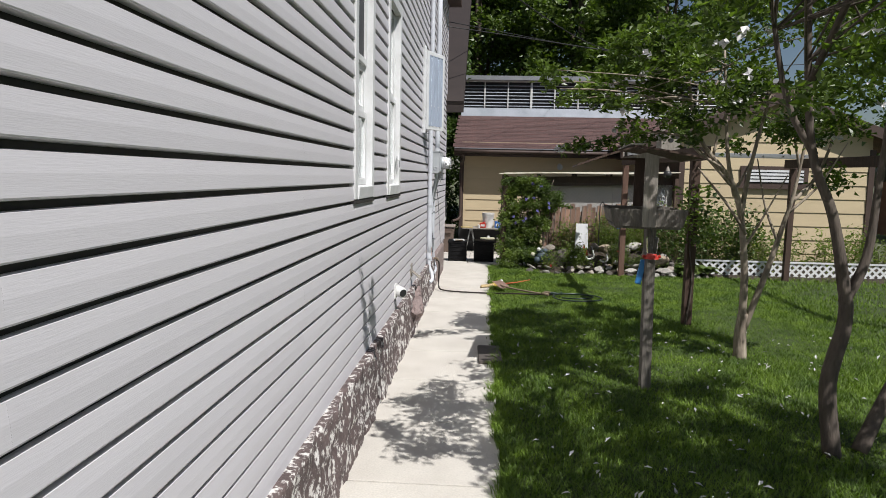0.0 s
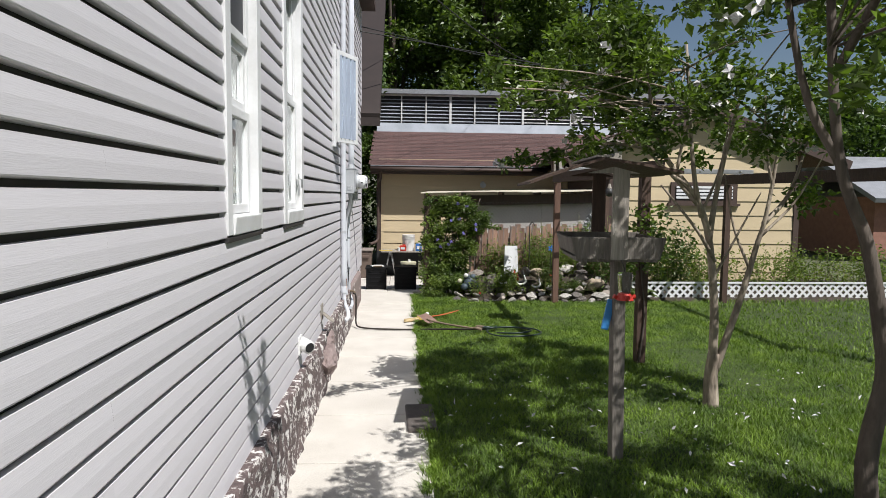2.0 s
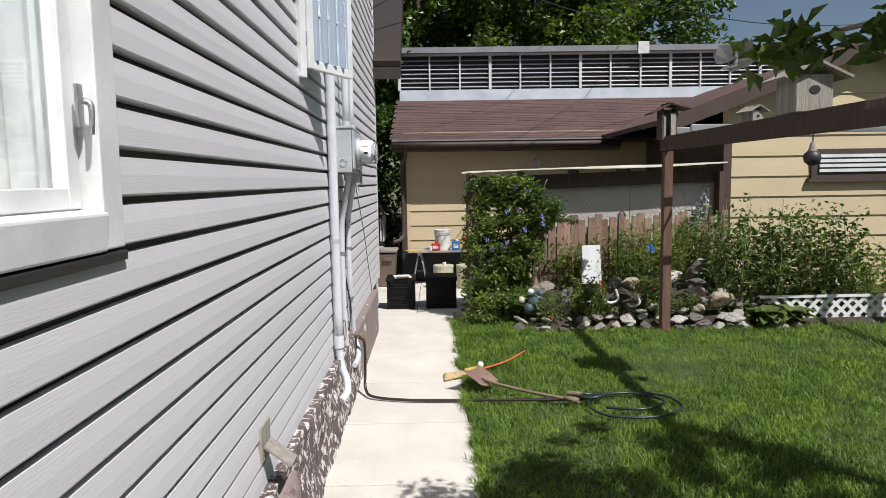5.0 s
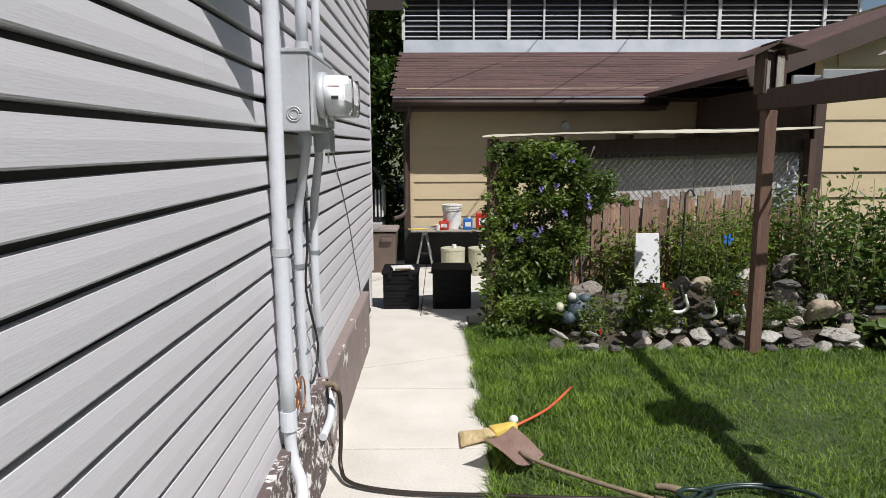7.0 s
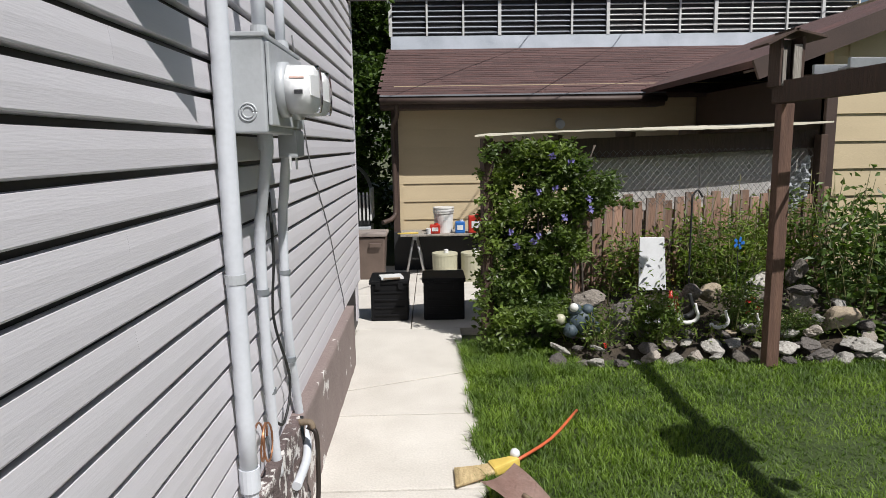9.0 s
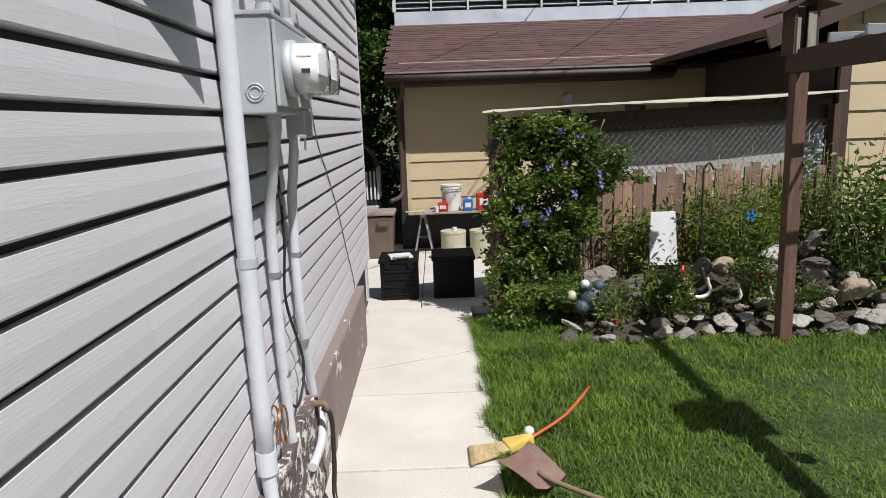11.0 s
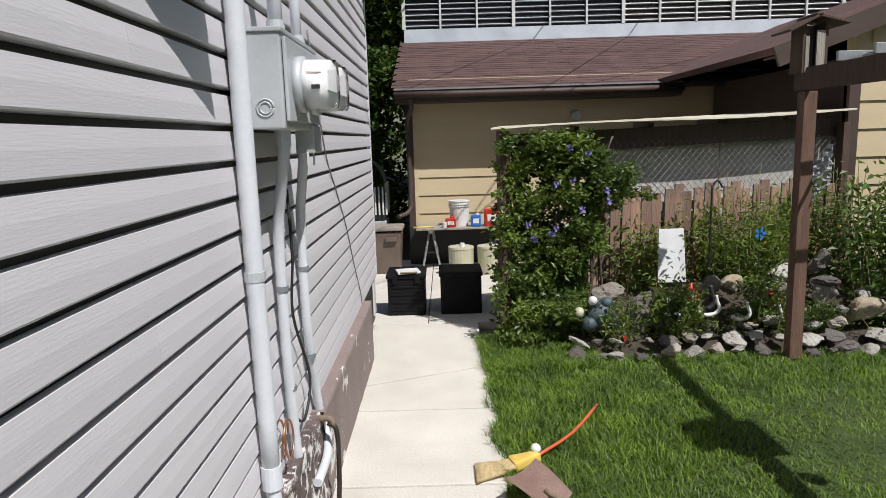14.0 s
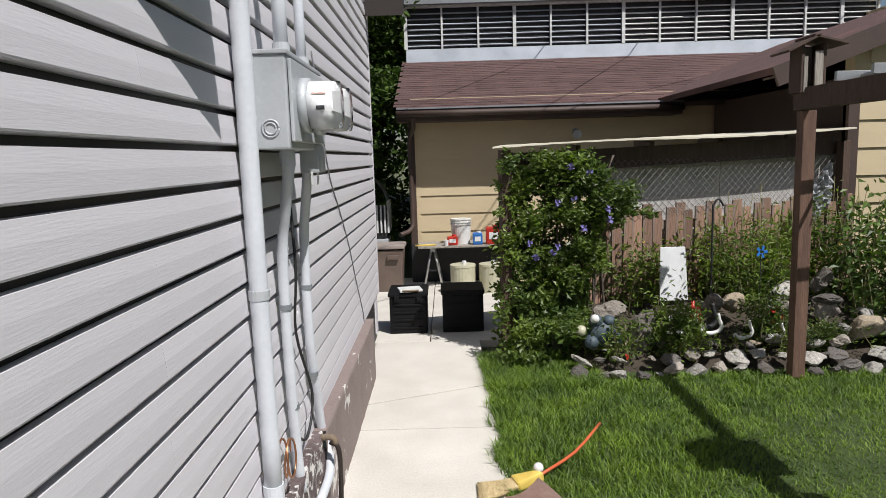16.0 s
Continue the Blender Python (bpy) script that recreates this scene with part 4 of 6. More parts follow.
    for k in range(14):
        z0 = -0.25 + k * 0.272
        zc = z0 + 0.27
        l = max(wx0, 3.0 + (zc - ez) / slope + 0.1)
        rr = min(wx1, 8.4 - (zc - ez) / slope - 0.1)
        if rr - l < 0.3:
            break
        P("siding_board", box(((l + rr) / 2, fy - 0.012, z0 + 0.136), (rr - l, 0.014, 0.284), (-3.6, 0, 0)), M_TAN)
    P("wing_side", box((wx0 + 0.07, (fy + 17) / 2, 1.05), (0.14, 17 - fy - 0.2, 2.6)), M_BROWN)
    P("wing_side", box((wx1 - 0.07, (fy + 17) / 2, 1.05), (0.14, 17 - fy - 0.2, 2.6)), M_TAN)
    P("corner_board", box((wx0 - 0.005, fy - 0.02, 1.05), (0.11, 0.05, 2.6), None, 0.006), M_BROWN)
    P("corner_board", box((wx1 + 0.005, fy - 0.02, 1.05), (0.11, 0.05, 2.6), None, 0.006), M_BROWN)
    for side in (-1, 1):
        ex = 3.0 if side < 0 else 8.4
        ang2 = math.degrees(math.atan(slope)) * (-1 if side < 0 else 1)
        ln = math.hypot(rx - 3.0, slope * (rx - 3.0))
        mid = ((ex + rx) / 2, 0, ez + slope * (rx - 3.0) / 2)
        P("wing_roof", box((mid[0], 15.98, mid[2]), (ln, 5.34, 0.07), (0, ang2, 0)), M_SHINGLE)
        P("rake_board", box((mid[0], 13.29, mid[2] - 0.06), (ln, 0.04, 0.19), (0, ang2, 0)), M_BROWN)
        P("rake_soffit", box((mid[0], 13.42, mid[2] - 0.06), (ln, 0.22, 0.02), (0, ang2, 0)), M_BROWN)
    w = P("window", box((5.68, fy - 0.03, 1.80), (1.3, 0.05, 0.40), None, 0.006), M_BROWN, "low brown framed window with white slats")
    P("pane", box((5.68, fy - 0.06, 1.80), (1.12, 0.01, 0.25)), M_DARKINT, "", w)
    for j in range(4):
        P("slat", box((5.68, fy - 0.07, 1.71 + 0.065 * j), (1.10, 0.012, 0.042)), M_WHITE, "", w)
    P("sill", box((5.68, fy - 0.05, 1.58), (1.4, 0.08, 0.05)), M_BROWN, "", w)


build_garage()


# ---- lean-to kennel between garage and garden ----
def build_leanto():
    k = thing("lean_to", (2.0, 13.2, 0), "lean-to kennel with cream sheet roof and wire mesh", "lean-to")

    def P(name, bm, mat, lab="", shade=False):
        for v in bm.verts:
            v.co -= k.location
        return part(name, bm, mat, k, lab, shade)
    A, B = Vector((0.26, 12.28, 1.745)), Vector((3.83, 13.35, 1.835))
    C, D = Vector((3.92, 14.15, 1.865)), Vector((0.40, 13.0, 1.768))
    bm = bmesh.new()
    n = 60
    top, bot = [], []
    for i in range(n + 1):
        t = i / n
        f, b = A.lerp(B, t), D.lerp(C, t)
        sag = 0.012 * math.sin(t * 7)
        w = 0.0015 * math.sin(t * n * 1.6)
        top.append((bm.verts.new(f + Vector((0, 0, sag + w))), bm.verts.new(b + Vector((0, 0, w)))))
        bot.append((bm.verts.new(f + Vector((0, 0, sag + w - 0.014))), bm.verts.new(b + Vector((0, 0, w - 0.014)))))
    for i in range(n):
        bm.faces.new((top[i][0], top[i + 1][0], top[i + 1][1], top[i][1]))
        bm.faces.new((bot[i][0], bot[i][1], bot[i + 1][1], bot[i + 1][0]))
        bm.faces.new((top[i][0], bot[i][0], bot[i + 1][0], top[i + 1][0]))
        bm.faces.new((top[i][1], top[i + 1][1], bot[i + 1][1], bot[i][1]))
    P("roof_sheet", bm, M_SHEET)
    d = (B - A)
    ang = math.degrees(math.atan2(d.y, d.x))
    mid = A.lerp(B, 0.52)
    P("front_beam", box((mid.x, mid.y + 0.22, 1.64), (d.length * 0.93, 0.045, 0.18), (0, -1.3, ang), 0.004), M_DARKWOOD)
    for t in (0.03, 0.985):
        p = A.lerp(B, t)
        P("post", box((p.x, p.y + 0.12, 0.86), (0.085, 0.085, 1.72), (0, 0, ang), 0.005), M_DARKWOOD)
    for t in (0.2, 0.4, 0.6, 0.8):
        p, q = A.lerp(B, t), D.lerp(C, t)
        m = (p + q) / 2
        P("rafter", box((m.x, m.y + 0.12, m.z - 0.06), (0.04, (q - p).length - 0.25, 0.07), (2, 0, 0)), M_DARKWOOD)
    # weathered panels at the back, wire mesh in front
    bk = D.lerp(C, 0.5)
    for t in (0.455, 0.815):
        p = A.lerp(B, t)
        P("back_panel", box((p.x, p.y + 0.40, 0.83), (1.33, 0.03, 1.62), (0, 0, ang)), M_PLASTER)
    bm = bmesh.new()
    q0, q1 = A.lerp(B, 0.28) + Vector((0, 0.17, 0)), B + Vector((-0.05, 0.17, 0))
    z0, z1 = 1.10, 1.60
    L = (q1 - q0).length
    step = 0.072
    u = (q1 - q0).normalized()
    s = -(z1 - z0)
    while s < L:
        for sg in (1, -1):
            a0, a1 = max(0, s), min(L, s + (z1 - z0))
            if a1 - a0 > 0.02:
                za, zb = (z0 + a0 - s, z0 + a1 - s) if sg > 0 else (z1 - (a0 - s), z1 - (a1 - s))
                pa, pb = q0 + u * a0, q0 + u * a1
                bm_cyl(bm, (pa.x, pa.y, za), (pb.x, pb.y, zb), 0.0023, None, 4, False)
        s += step
    P("wire_mesh", bm, M_MESH)
    # pickets
    fence = thing("picket_fence", (2.5, 13.2, 0), "reddish weathered wooden picket fence behind the flower bed", "fence")
    r = random.Random(4)
    pm = [mesh_from("picket", box((0, 0, h / 2), (0.099, 0.018, h), None, 0.003), M_REDWOOD) for h in (1.13, 1.16, 1.20)]
    p0, p1 = Vector((1.15, 12.78, 0)), Vector((3.92, 13.5, 0))
    ln = (p1 - p0).length
    c = int(ln / 0.104)
    for i in range(c):
        p = p0.lerp(p1, (i + 0.5) / c) - fence.location
        shared("picket", pm[i % 3], fence, pose(p.x, p.y + r.uniform(-0.006, 0.006), 0, 0, r.uniform(-1.2, 1.2), ang - 1.5))
    mm = (p0 + p1) / 2 - fence.location
    for z in (0.4, 1.0):
        part("rail", box((mm.x, mm.y + 0.035, z), (ln, 0.04, 0.08), (0, 0, math.degrees(math.atan2(p1.y - p0.y, p1.x - p0.x)))), M_REDWOOD, fence)
    # crumpled clear plastic hung at the right end
    bm = bmesh.new()
    g = []
    for j in range(27):
        row = []
        u = j / 26
        for i in range(13):
            half = 0.03 + 0.10 * math.sin(math.pi * min(1, u * 1.05 + 0.08)) * (0.8 + 0.3 * noise.noise((u * 4, 2, 8)))
            x = 3.29 + 0.17 * u + (i / 12 - 0.5) * 2 * half
            z = 0.98 + 0.54 * u + 0.02 * noise.noise((i * 0.6, j * 0.4, 9))
            row.append(bm.verts.new((x, 13.1 + 0.07 * noise.noise((i * 0.55, j * 0.45, 3)) + 0.03 * noise.noise((i * 1.3, j * 1.1, 6)), z)))
        g.append(row)
    for a, b in zip(g, g[1:]):
        for i in range(12):
            bm.faces.new((a[i], a[i + 1], b[i + 1], b[i]))
    bmesh.ops.solidify(bm, geom=bm.faces[:], thickness=0.003)
    solo("plastic_wrap", bm, material("crumpled_plastic", (0.62, 0.64, 0.66), 0.25, scale=10, bump=0.6, fine=0.2), "crumpled clear plastic sheet hung in the kennel", "plastic")


build_leanto()


# ---- pergola ----
def build_pergola():
    p = thing("pergola", (2.42, 9.6, 0), "dark brown wooden pergola of posts and beam", "pergola")

    def P(name, bm, mat, lab=""):
        for v in bm.verts:
            v.co -= p.location
        return part(name, bm, mat, p, lab)
    P("post", box((2.41, 11.62, 0.96), (0.092, 0.092, 1.92), None, 0.006), M_POST)
    P("post", box((2.41, 7.79, 0.96), (0.10, 0.10, 1.92), None, 0.006), M_DARKWOOD)
    P("beam", box((2.375, 9.48, 1.99), (0.06, 4.42, 0.15), (0.3, 0, 0), 0.006), M_DARKWOOD)
    P("post", box((5.2, 11.62, 0.96), (0.092, 0.092, 1.92), None, 0.006), M_DARKWOOD)
    P("post", box((5.2, 7.53, 0.96), (0.095, 0.095, 1.92), None, 0.006), M_DARKWOOD)
    P("beam", box((5.2, 9.55, 1.99), (0.05, 4.75, 0.15), (0.3, 0, 0), 0.006), M_DARKWOOD)
    b = thing("bird_house", (2.40, 11.62, 2.04), "weathered open-fronted bird house with flared roof on the post", "bird house", "bird houses")
    for x in (-0.075, 0.075):
        part("side", box((x, 0, 0.165), (0.02, 0.16, 0.33), (0, 0, 0), 0.002), M_DARKWOOD, b)
    part("back", box((0, 0.075, 0.165), (0.13, 0.016, 0.32)), M_GREYWOOD, b)
    part("front_board", box((0.035, -0.078, 0.14), (0.055, 0.014, 0.27)), M_GREYWOOD, b)
    part("front_board", box((-0.055, -0.078, 0.12), (0.025, 0.014, 0.24)), M_GREYWOOD, b)
    part("floor", box((0, 0, 0.012), (0.13, 0.15, 0.02)), M_DARKWOOD, b)
    part("roof", box((-0.09, 0, 0.325), (0.24, 0.26, 0.016), (0, -26, 0), 0.002), M_DARKWOOD, b)
    part("roof", box((0.09, 0, 0.345), (0.24, 0.26, 0.016), (0, 14, 0), 0.002), M_DARKWOOD, b)
    # Added on the beam only to cast the dark blob on the lawn.
    b2 = thing("bird_house", (2.44, 9.12, 2.065), "small grey bird house with pale roof, added to cast a lawn shadow", "bird house", "bird houses")
    part("body", box((0, 0, 0.11), (0.17, 0.2, 0.22), None, 0.004), M_GREYWOOD, b2)
    # Near-black disc paints the darkness of a hole that is not cut.
    part("hole", cyl((0, -0.099, 0.13), (0, -0.103, 0.13), 0.025), M_DARKINT, b2)
    part("roof", box((-0.07, 0, 0.25), (0.20, 0.28, 0.014), (0, -32, 0)), M_GREYWOOD, b2)
    part("roof", box((0.07, 0, 0.25), (0.20, 0.28, 0.014), (0, 32, 0)), M_GREYWOOD, b2)
    b2.scale = (1.45, 1.3, 1.1)
    b3 = copy_thing(b2, pose(3.04, 11.08, 2.142, 0, 0, 12))
    b3.scale = (0.68, 0.8, 0.62)
    b3["label"] = "small grey bird house standing on the ladder"
    lad = thing("ladder", (2.35, 10.9, 2.075), "aluminium ladder lying across the pergola beams", "ladder")
    for s in (0, 0.36):
        part("rail", box((1.45, s, 0.03), (2.95, 0.025, 0.06), (0, 0, 4), 0.003), M_ALU, lad)
    for i in range(9):
        part("rung", cyl((0.15 + i * 0.32, 0.01, 0.03), (0.15 + i * 0.32, 0.36, 0.03), 0.014), M_ALU, lad)
    h = thing("hanging_lamp", (2.40, 8.92, 1.72), "small dark hanging garden lantern below the beam", "lantern")
    part("hook", tube([(0, 0, 0.20), (0, 0, 0.17), (0, 0, 0.12)], 0.004, 6, 2), M_WIRE, h)
    part("body", bmesh_ball((0, 0, 0.04), 0.055), M_STATUE_DARK, h, shade=True)
    part("cap", cyl((0, 0, 0.08), (0, 0, 0.14), 0.03, 0.012), M_GREYWOOD, h)


build_pergola()


# ---- bird feeder by the path ----
def build_feeder():
    f = thing("bird_feeder", (1.30, 5.44, 0), "weathered grey wooden bird table with roof on a post", "bird feeder")
    f.rotation_euler[2] = radians(-5)
    part("post", box((0.055, -0.13, 0.65), (0.08, 0.08, 1.32), (0, -1.0, 8), 0.007), M_GREYWOOD_SHADED, f)
    part("tray", box((0, 0, 1.315), (0.49, 0.60, 0.02)), M_GREYWOOD_SHADED, f)
    for y in (-0.31, 0.31):
        bm = bmesh.new()
        bm_box(bm, (0, y, 1.39), (0.58, 0.022, 0.135), None, 0.003)
        for v in bm.verts:
            if v.co.z < 1.36:
                v.co.x *= 0.88
        part("tray_side", bm, M_GREYWOOD_SHADED, f)
    for x, lean in ((-0.268, -12), (0.268, 12)):
        part("tray_side", box((x, 0, 1.40), (0.022, 0.60, 0.10), (0, lean, 0), 0.003), M_GREYWOOD_SHADED, f)
    part("upright", box((0, -0.335, 1.585), (0.10, 0.024, 0.53), (0, 0, 0), 0.004), M_GREYWOOD, f, "pale weathered front board")
    part("upright", box((0.005, 0.335, 1.60), (0.09, 0.024, 0.53), (0, 0, 0), 0.004), M_DARKWOOD, f)
    part("gable", gable_piece((-0.05, -0.338, 1.885)), M_GREYWOOD, f)
    part("gable", gable_piece((-0.05, 0.338, 1.885)), M_DARKWOOD, f)
    for s, ln in ((-1, 0.43), (1, 0.47)):
        bm = bmesh.new()
        n = 10
        a = []
        for i in range(n + 1):
            t = i / n
            x, z = s * ln * t, (-0.13 if s < 0 else -0.06) * t - 0.016 * t * t
            a.append([bm.verts.new((x, y, z + dz)) for y in (-0.44, 0.44) for dz in (0, -0.016)])
        for p, q in zip(a, a[1:]):
            bm.faces.new((p[0], q[0], q[2], p[2]))
            bm.faces.new((p[1], p[3], q[3], q[1]))
            bm.faces.new((p[0], p[1], q[1], q[0]))
            bm.faces.new((p[2], q[2], q[3], p[3]))
        bm.faces.new((a[0][0], a[0][2], a[0][3], a[0][1]))
        bm.faces.new((a[n][0], a[n][1], a[n][3], a[n][2]))
        for v in bm.verts:
            v.co += Vector((-0.13, 0, 1.936))
        part("roof", bm, M_DARKWOOD, f)
    part("ridge_cap", box((-0.13, 0, 1.942), (0.09, 0.88, 0.014), None, 0.003), M_GREYWOOD, f)
    solo("blue_tag", box((1.275, 5.30, 0.95), (0.05, 0.02, 0.2), (0, 12, 0), 0.008), M_CYAN, "bright blue plastic scoop hung on the feeder post", "scoop")
    h = thing("hummingbird_feeder", (1.283, 5.02, 1.10), "hummingbird feeder with clear bottle and red base", "hummingbird feeder")
    part("bottle", tube([(0, 0, 0.025), (0, 0, 0.06), (0, 0, 0.10), (0, 0, 0.155)], (0.036, 0.046), 18, 3), M_CLEAR, h, shade=True)
    part("base", cyl((0, 0, -0.01), (0, 0, 0.03), 0.055, 0.036, 22), M_RED, h, "red plastic base")
    for a in range(4):
        part("port", cyl((0.04 * math.cos(a * 1.57), 0.04 * math.sin(a * 1.57), 0.0), (0.066 * math.cos(a * 1.57), 0.066 * math.sin(a * 1.57), 0.012), 0.011, 0.014, 10), M_RED, h)
    part("hanger", tube([(0, 0, 0.15), (0, 0.03, 0.19), (0, 0.085, 0.225)], 0.003, 6, 4), M_WIRE, h)


def gable_piece(c):
    bm = bmesh.new()
    pts = [(-0.16, -0.04), (0.16, -0.04), (0.0, 0.0)]
    a = [bm.verts.new((c[0] + x, c[1] - 0.011, c[2] + z)) for x, z in pts]
    b = [bm.verts.new((c[0] + x, c[1] + 0.011, c[2] + z)) for x, z in pts]
    bm.faces.new(a)
    bm.faces.new(b)
    for k in range(3):
        bm.faces.new((a[k], a[(k + 1) % 3], b[(k + 1) % 3], b[k]))
    return bm


build_feeder()


# ---- patio clutter ----
def build_patio():
    zt = 0.42
    t = thing("work_table", (0.10, 16.55, ground_z(16.55)), "plank table on dark folding sawhorses", "table")
    gz = t.location.z
    part("tabletop", box((0.05, 0, zt - gz - 0.012), (1.35, 0.62, 0.024), None, 0.003), M_GREYWOOD, t)
    for x in (-0.42, 0.55):
        for dx in (-1, 1):
            for y in (-0.24, 0.24):
                part("leg", tube([(x + 0.015 * dx, y * 0.8, zt - gz - 0.03), (x + 0.13 * dx, y, 0.005)], 0.016, 8, 2), M_ALU if x < 0 else M_STATUE_DARK, t)
        part("sawhorse_bar", box((x, 0, zt - gz - 0.05), (0.06, 0.56, 0.05), None, 0.004), M_GREYBOX, t)
        part("brace", box((x, -0.2, 0.25), (0.18, 0.02, 0.02)), M_STATUE_DARK, t)
    b = thing("bucket", (0.10, 16.55, zt), "white plastic bucket standing on the work table", "bucket")
    part("body", cyl((0, 0, 0), (0, 0, 0.35), 0.13, 0.15, 28), M_BUCKET, b, shade=False)
    for z in (0.28, 0.31, 0.35):
        part("rim", cyl((0, 0, z), (0, 0, z + 0.014), 0.157, 0.157, 28), M_BUCKET, b)
    for x, w, h, m, n, lab in ((-0.03, 0.15, 0.13, M_RED, "red_can", "small red and white container on the table"), (0.33, 0.14, 0.17, M_BLUE, "blue_can", "blue and white tin standing on the table"), (0.56, 0.22, 0.25, M_RED, "fuel_can", "red plastic container with white label on the table")):
        c = thing(n, (x, 16.38, zt), lab, "can")
        part("body", box((0, 0, h / 2), (w, 0.12, h), None, 0.02), m, c)
        part("label_panel", box((0, -0.062, h * 0.5), (w * 0.6, 0.004, h * 0.4)), M_WHITE, c)
        part("lid", cyl((0.02, 0, h), (0.02, 0, h + 0.02), 0.03), M_WHITE if m is M_BLUE else m, c)
    solo("trowel", box((-0.42, 16.36, zt + 0.012), (0.3, 0.05, 0.02), (0, 0, 8), 0.006), M_YELLOW, "yellow handled tool lying on the table", "tool")
    solo("paper_cup", cyl((-0.12, 16.34, zt), (-0.12, 16.34, zt + 0.08), 0.03, 0.04), M_WHITE, "small white cup on the table", "cup")
    for x in (0.09, 0.48):
        j = thing("jug", (x, 15.75, ground_z(15.75)), "yellowed white plastic drum under the table", "drum", "plastic drums")
        part("body", cyl((0, 0, 0), (0, 0, 0.36), 0.165, 0.17, 24), M_JUG, j)
        part("lid", cyl((0, 0, 0.36), (0, 0, 0.385), 0.176, 0.172, 24), M_JUG, j)
        part("cap", cyl((0.02, 0, 0.385), (0.02, 0, 0.43), 0.03), M_WHITE, j)
    # near-black panel below the table against the garage
    solo("under_table_panel", box((0.1, 16.93, 0.02), (1.5, 0.05, 0.72), None, 0.01), M_DARKINT, "near-black upright panel under the work table", "board")
    for x0, x1, y0, h, lab in ((-0.70, -0.335, 13.2, 0.42, "black ribbed plastic crate with papers on top"), (-0.185, 0.215, 13.2, 0.43, "black plastic crate with hinged lid")):
        w = x1 - x0
        z = ground_z(13.4)
        c = thing("crate", ((x0 + x1) / 2, 13.42, z), lab, "crate", "black crates")
        part("body", box((0, 0, h * 0.45), (w, 0.42, h * 0.9), None, 0.02), M_BLACKPL, c)
        part("lid", box((0, 0, h * 0.94), (w + 0.025, 0.445, h * 0.10), None, 0.012), M_BLACKPL, c)
        for i in range(4):
            part("rib", box((0, -0.215, 0.07 + i * 0.075), (w * 0.8, 0.012, 0.018), None, 0.004), M_BLACKPL, c)
        for sx in (-1, 1):
            part("latch", box((sx * w * 0.3, -0.228, h * 0.86), (0.05, 0.015, 0.06), None, 0.004), M_BLACKPL, c)
            part("foot", box((sx * w * 0.42, -0.16, 0.012), (0.05, 0.06, 0.024)), M_BLACKPL, c)
    solo("papers", box((-0.5, 13.30, ground_z(13.4) + 0.432), (0.22, 0.2, 0.02), (0, 0, 12), 0.003), M_WHITE_OLD, "loose papers lying on the crate", "papers")
    solo("cardboard", box((-0.49, 13.22, ground_z(13.4) + 0.42), (0.16, 0.1, 0.012), (-30, 0, 5), 0.002), M_HANDLE, "bent cardboard flap on the crate", "cardboard")
    b = thing("waste_bin", (-0.98, 16.2, ground_z(16.2)), "taupe plastic wheeled waste bin with pale lid", "waste bin")
    bm = box((0, 0, 0.30), (0.52, 0.5, 0.60), None, 0.03)
    for v in bm.verts:
        if v.co.z < 0.3:
            v.co.x *= 0.86
            v.co.y *= 0.86
    part("body", bm, M_BROWNPL, b)
    part("lid", box((0, 0, 0.635), (0.56, 0.55, 0.06), (-2, 0, 0), 0.02), material("dusty_lid", (0.33, 0.28, 0.25), 0.6), b)
    part("handle", box((0.12, -0.27, 0.50), (0.16, 0.04, 0.06), None, 0.01), M_BROWNPL, b)
    g = thing("gas_grill", (-1.36, 17.6, -0.235), "grey striped covered barbecue grill beside the garage", "grill")
    bm = bmesh.new()
    n = 12
    rows = []
    for i in range(n + 1):
        q = math.pi / 2 * i / n
        rows.append([bm.verts.new((0.34 * math.sin(q) - 0.0, y, 1.10 + 0.52 * math.cos(q))) for y in (-0.3, 0.3)])
    for p, q in zip(rows, rows[1:]):
        bm.faces.new((p[0], q[0], q[1], p[1])).smooth = True
    bmesh.ops.solidify(bm, geom=bm.faces[:], thickness=0.02)
    part("hood", bm, M_GREYBOX, g)
    for i in range(5):
        part("rib", box((0.335, -0.24 + 0.12 * i, 1.0), (0.03, 0.05, 0.5), None, 0.006), M_WHITE_OLD, g)
        part("rib", box((0.05 + 0.06 * i, -0.31, 0.98), (0.025, 0.02, 0.44), None, 0.004), M_WHITE_OLD, g)
    part("body", box((0.06, 0, 0.9), (0.5, 0.56, 0.45), None, 0.02), M_STATUE_DARK, g)
    part("base", box((0.06, 0, 0.36), (0.54, 0.56, 0.6), None, 0.02), M_GREYBOX, g)
    for x in (-0.15, 0.27):
        for y in (-0.2, 0.2):
            part("leg", box((x, y, 0.04), (0.04, 0.04, 0.08)), M_STATUE_DARK, g)


build_patio()


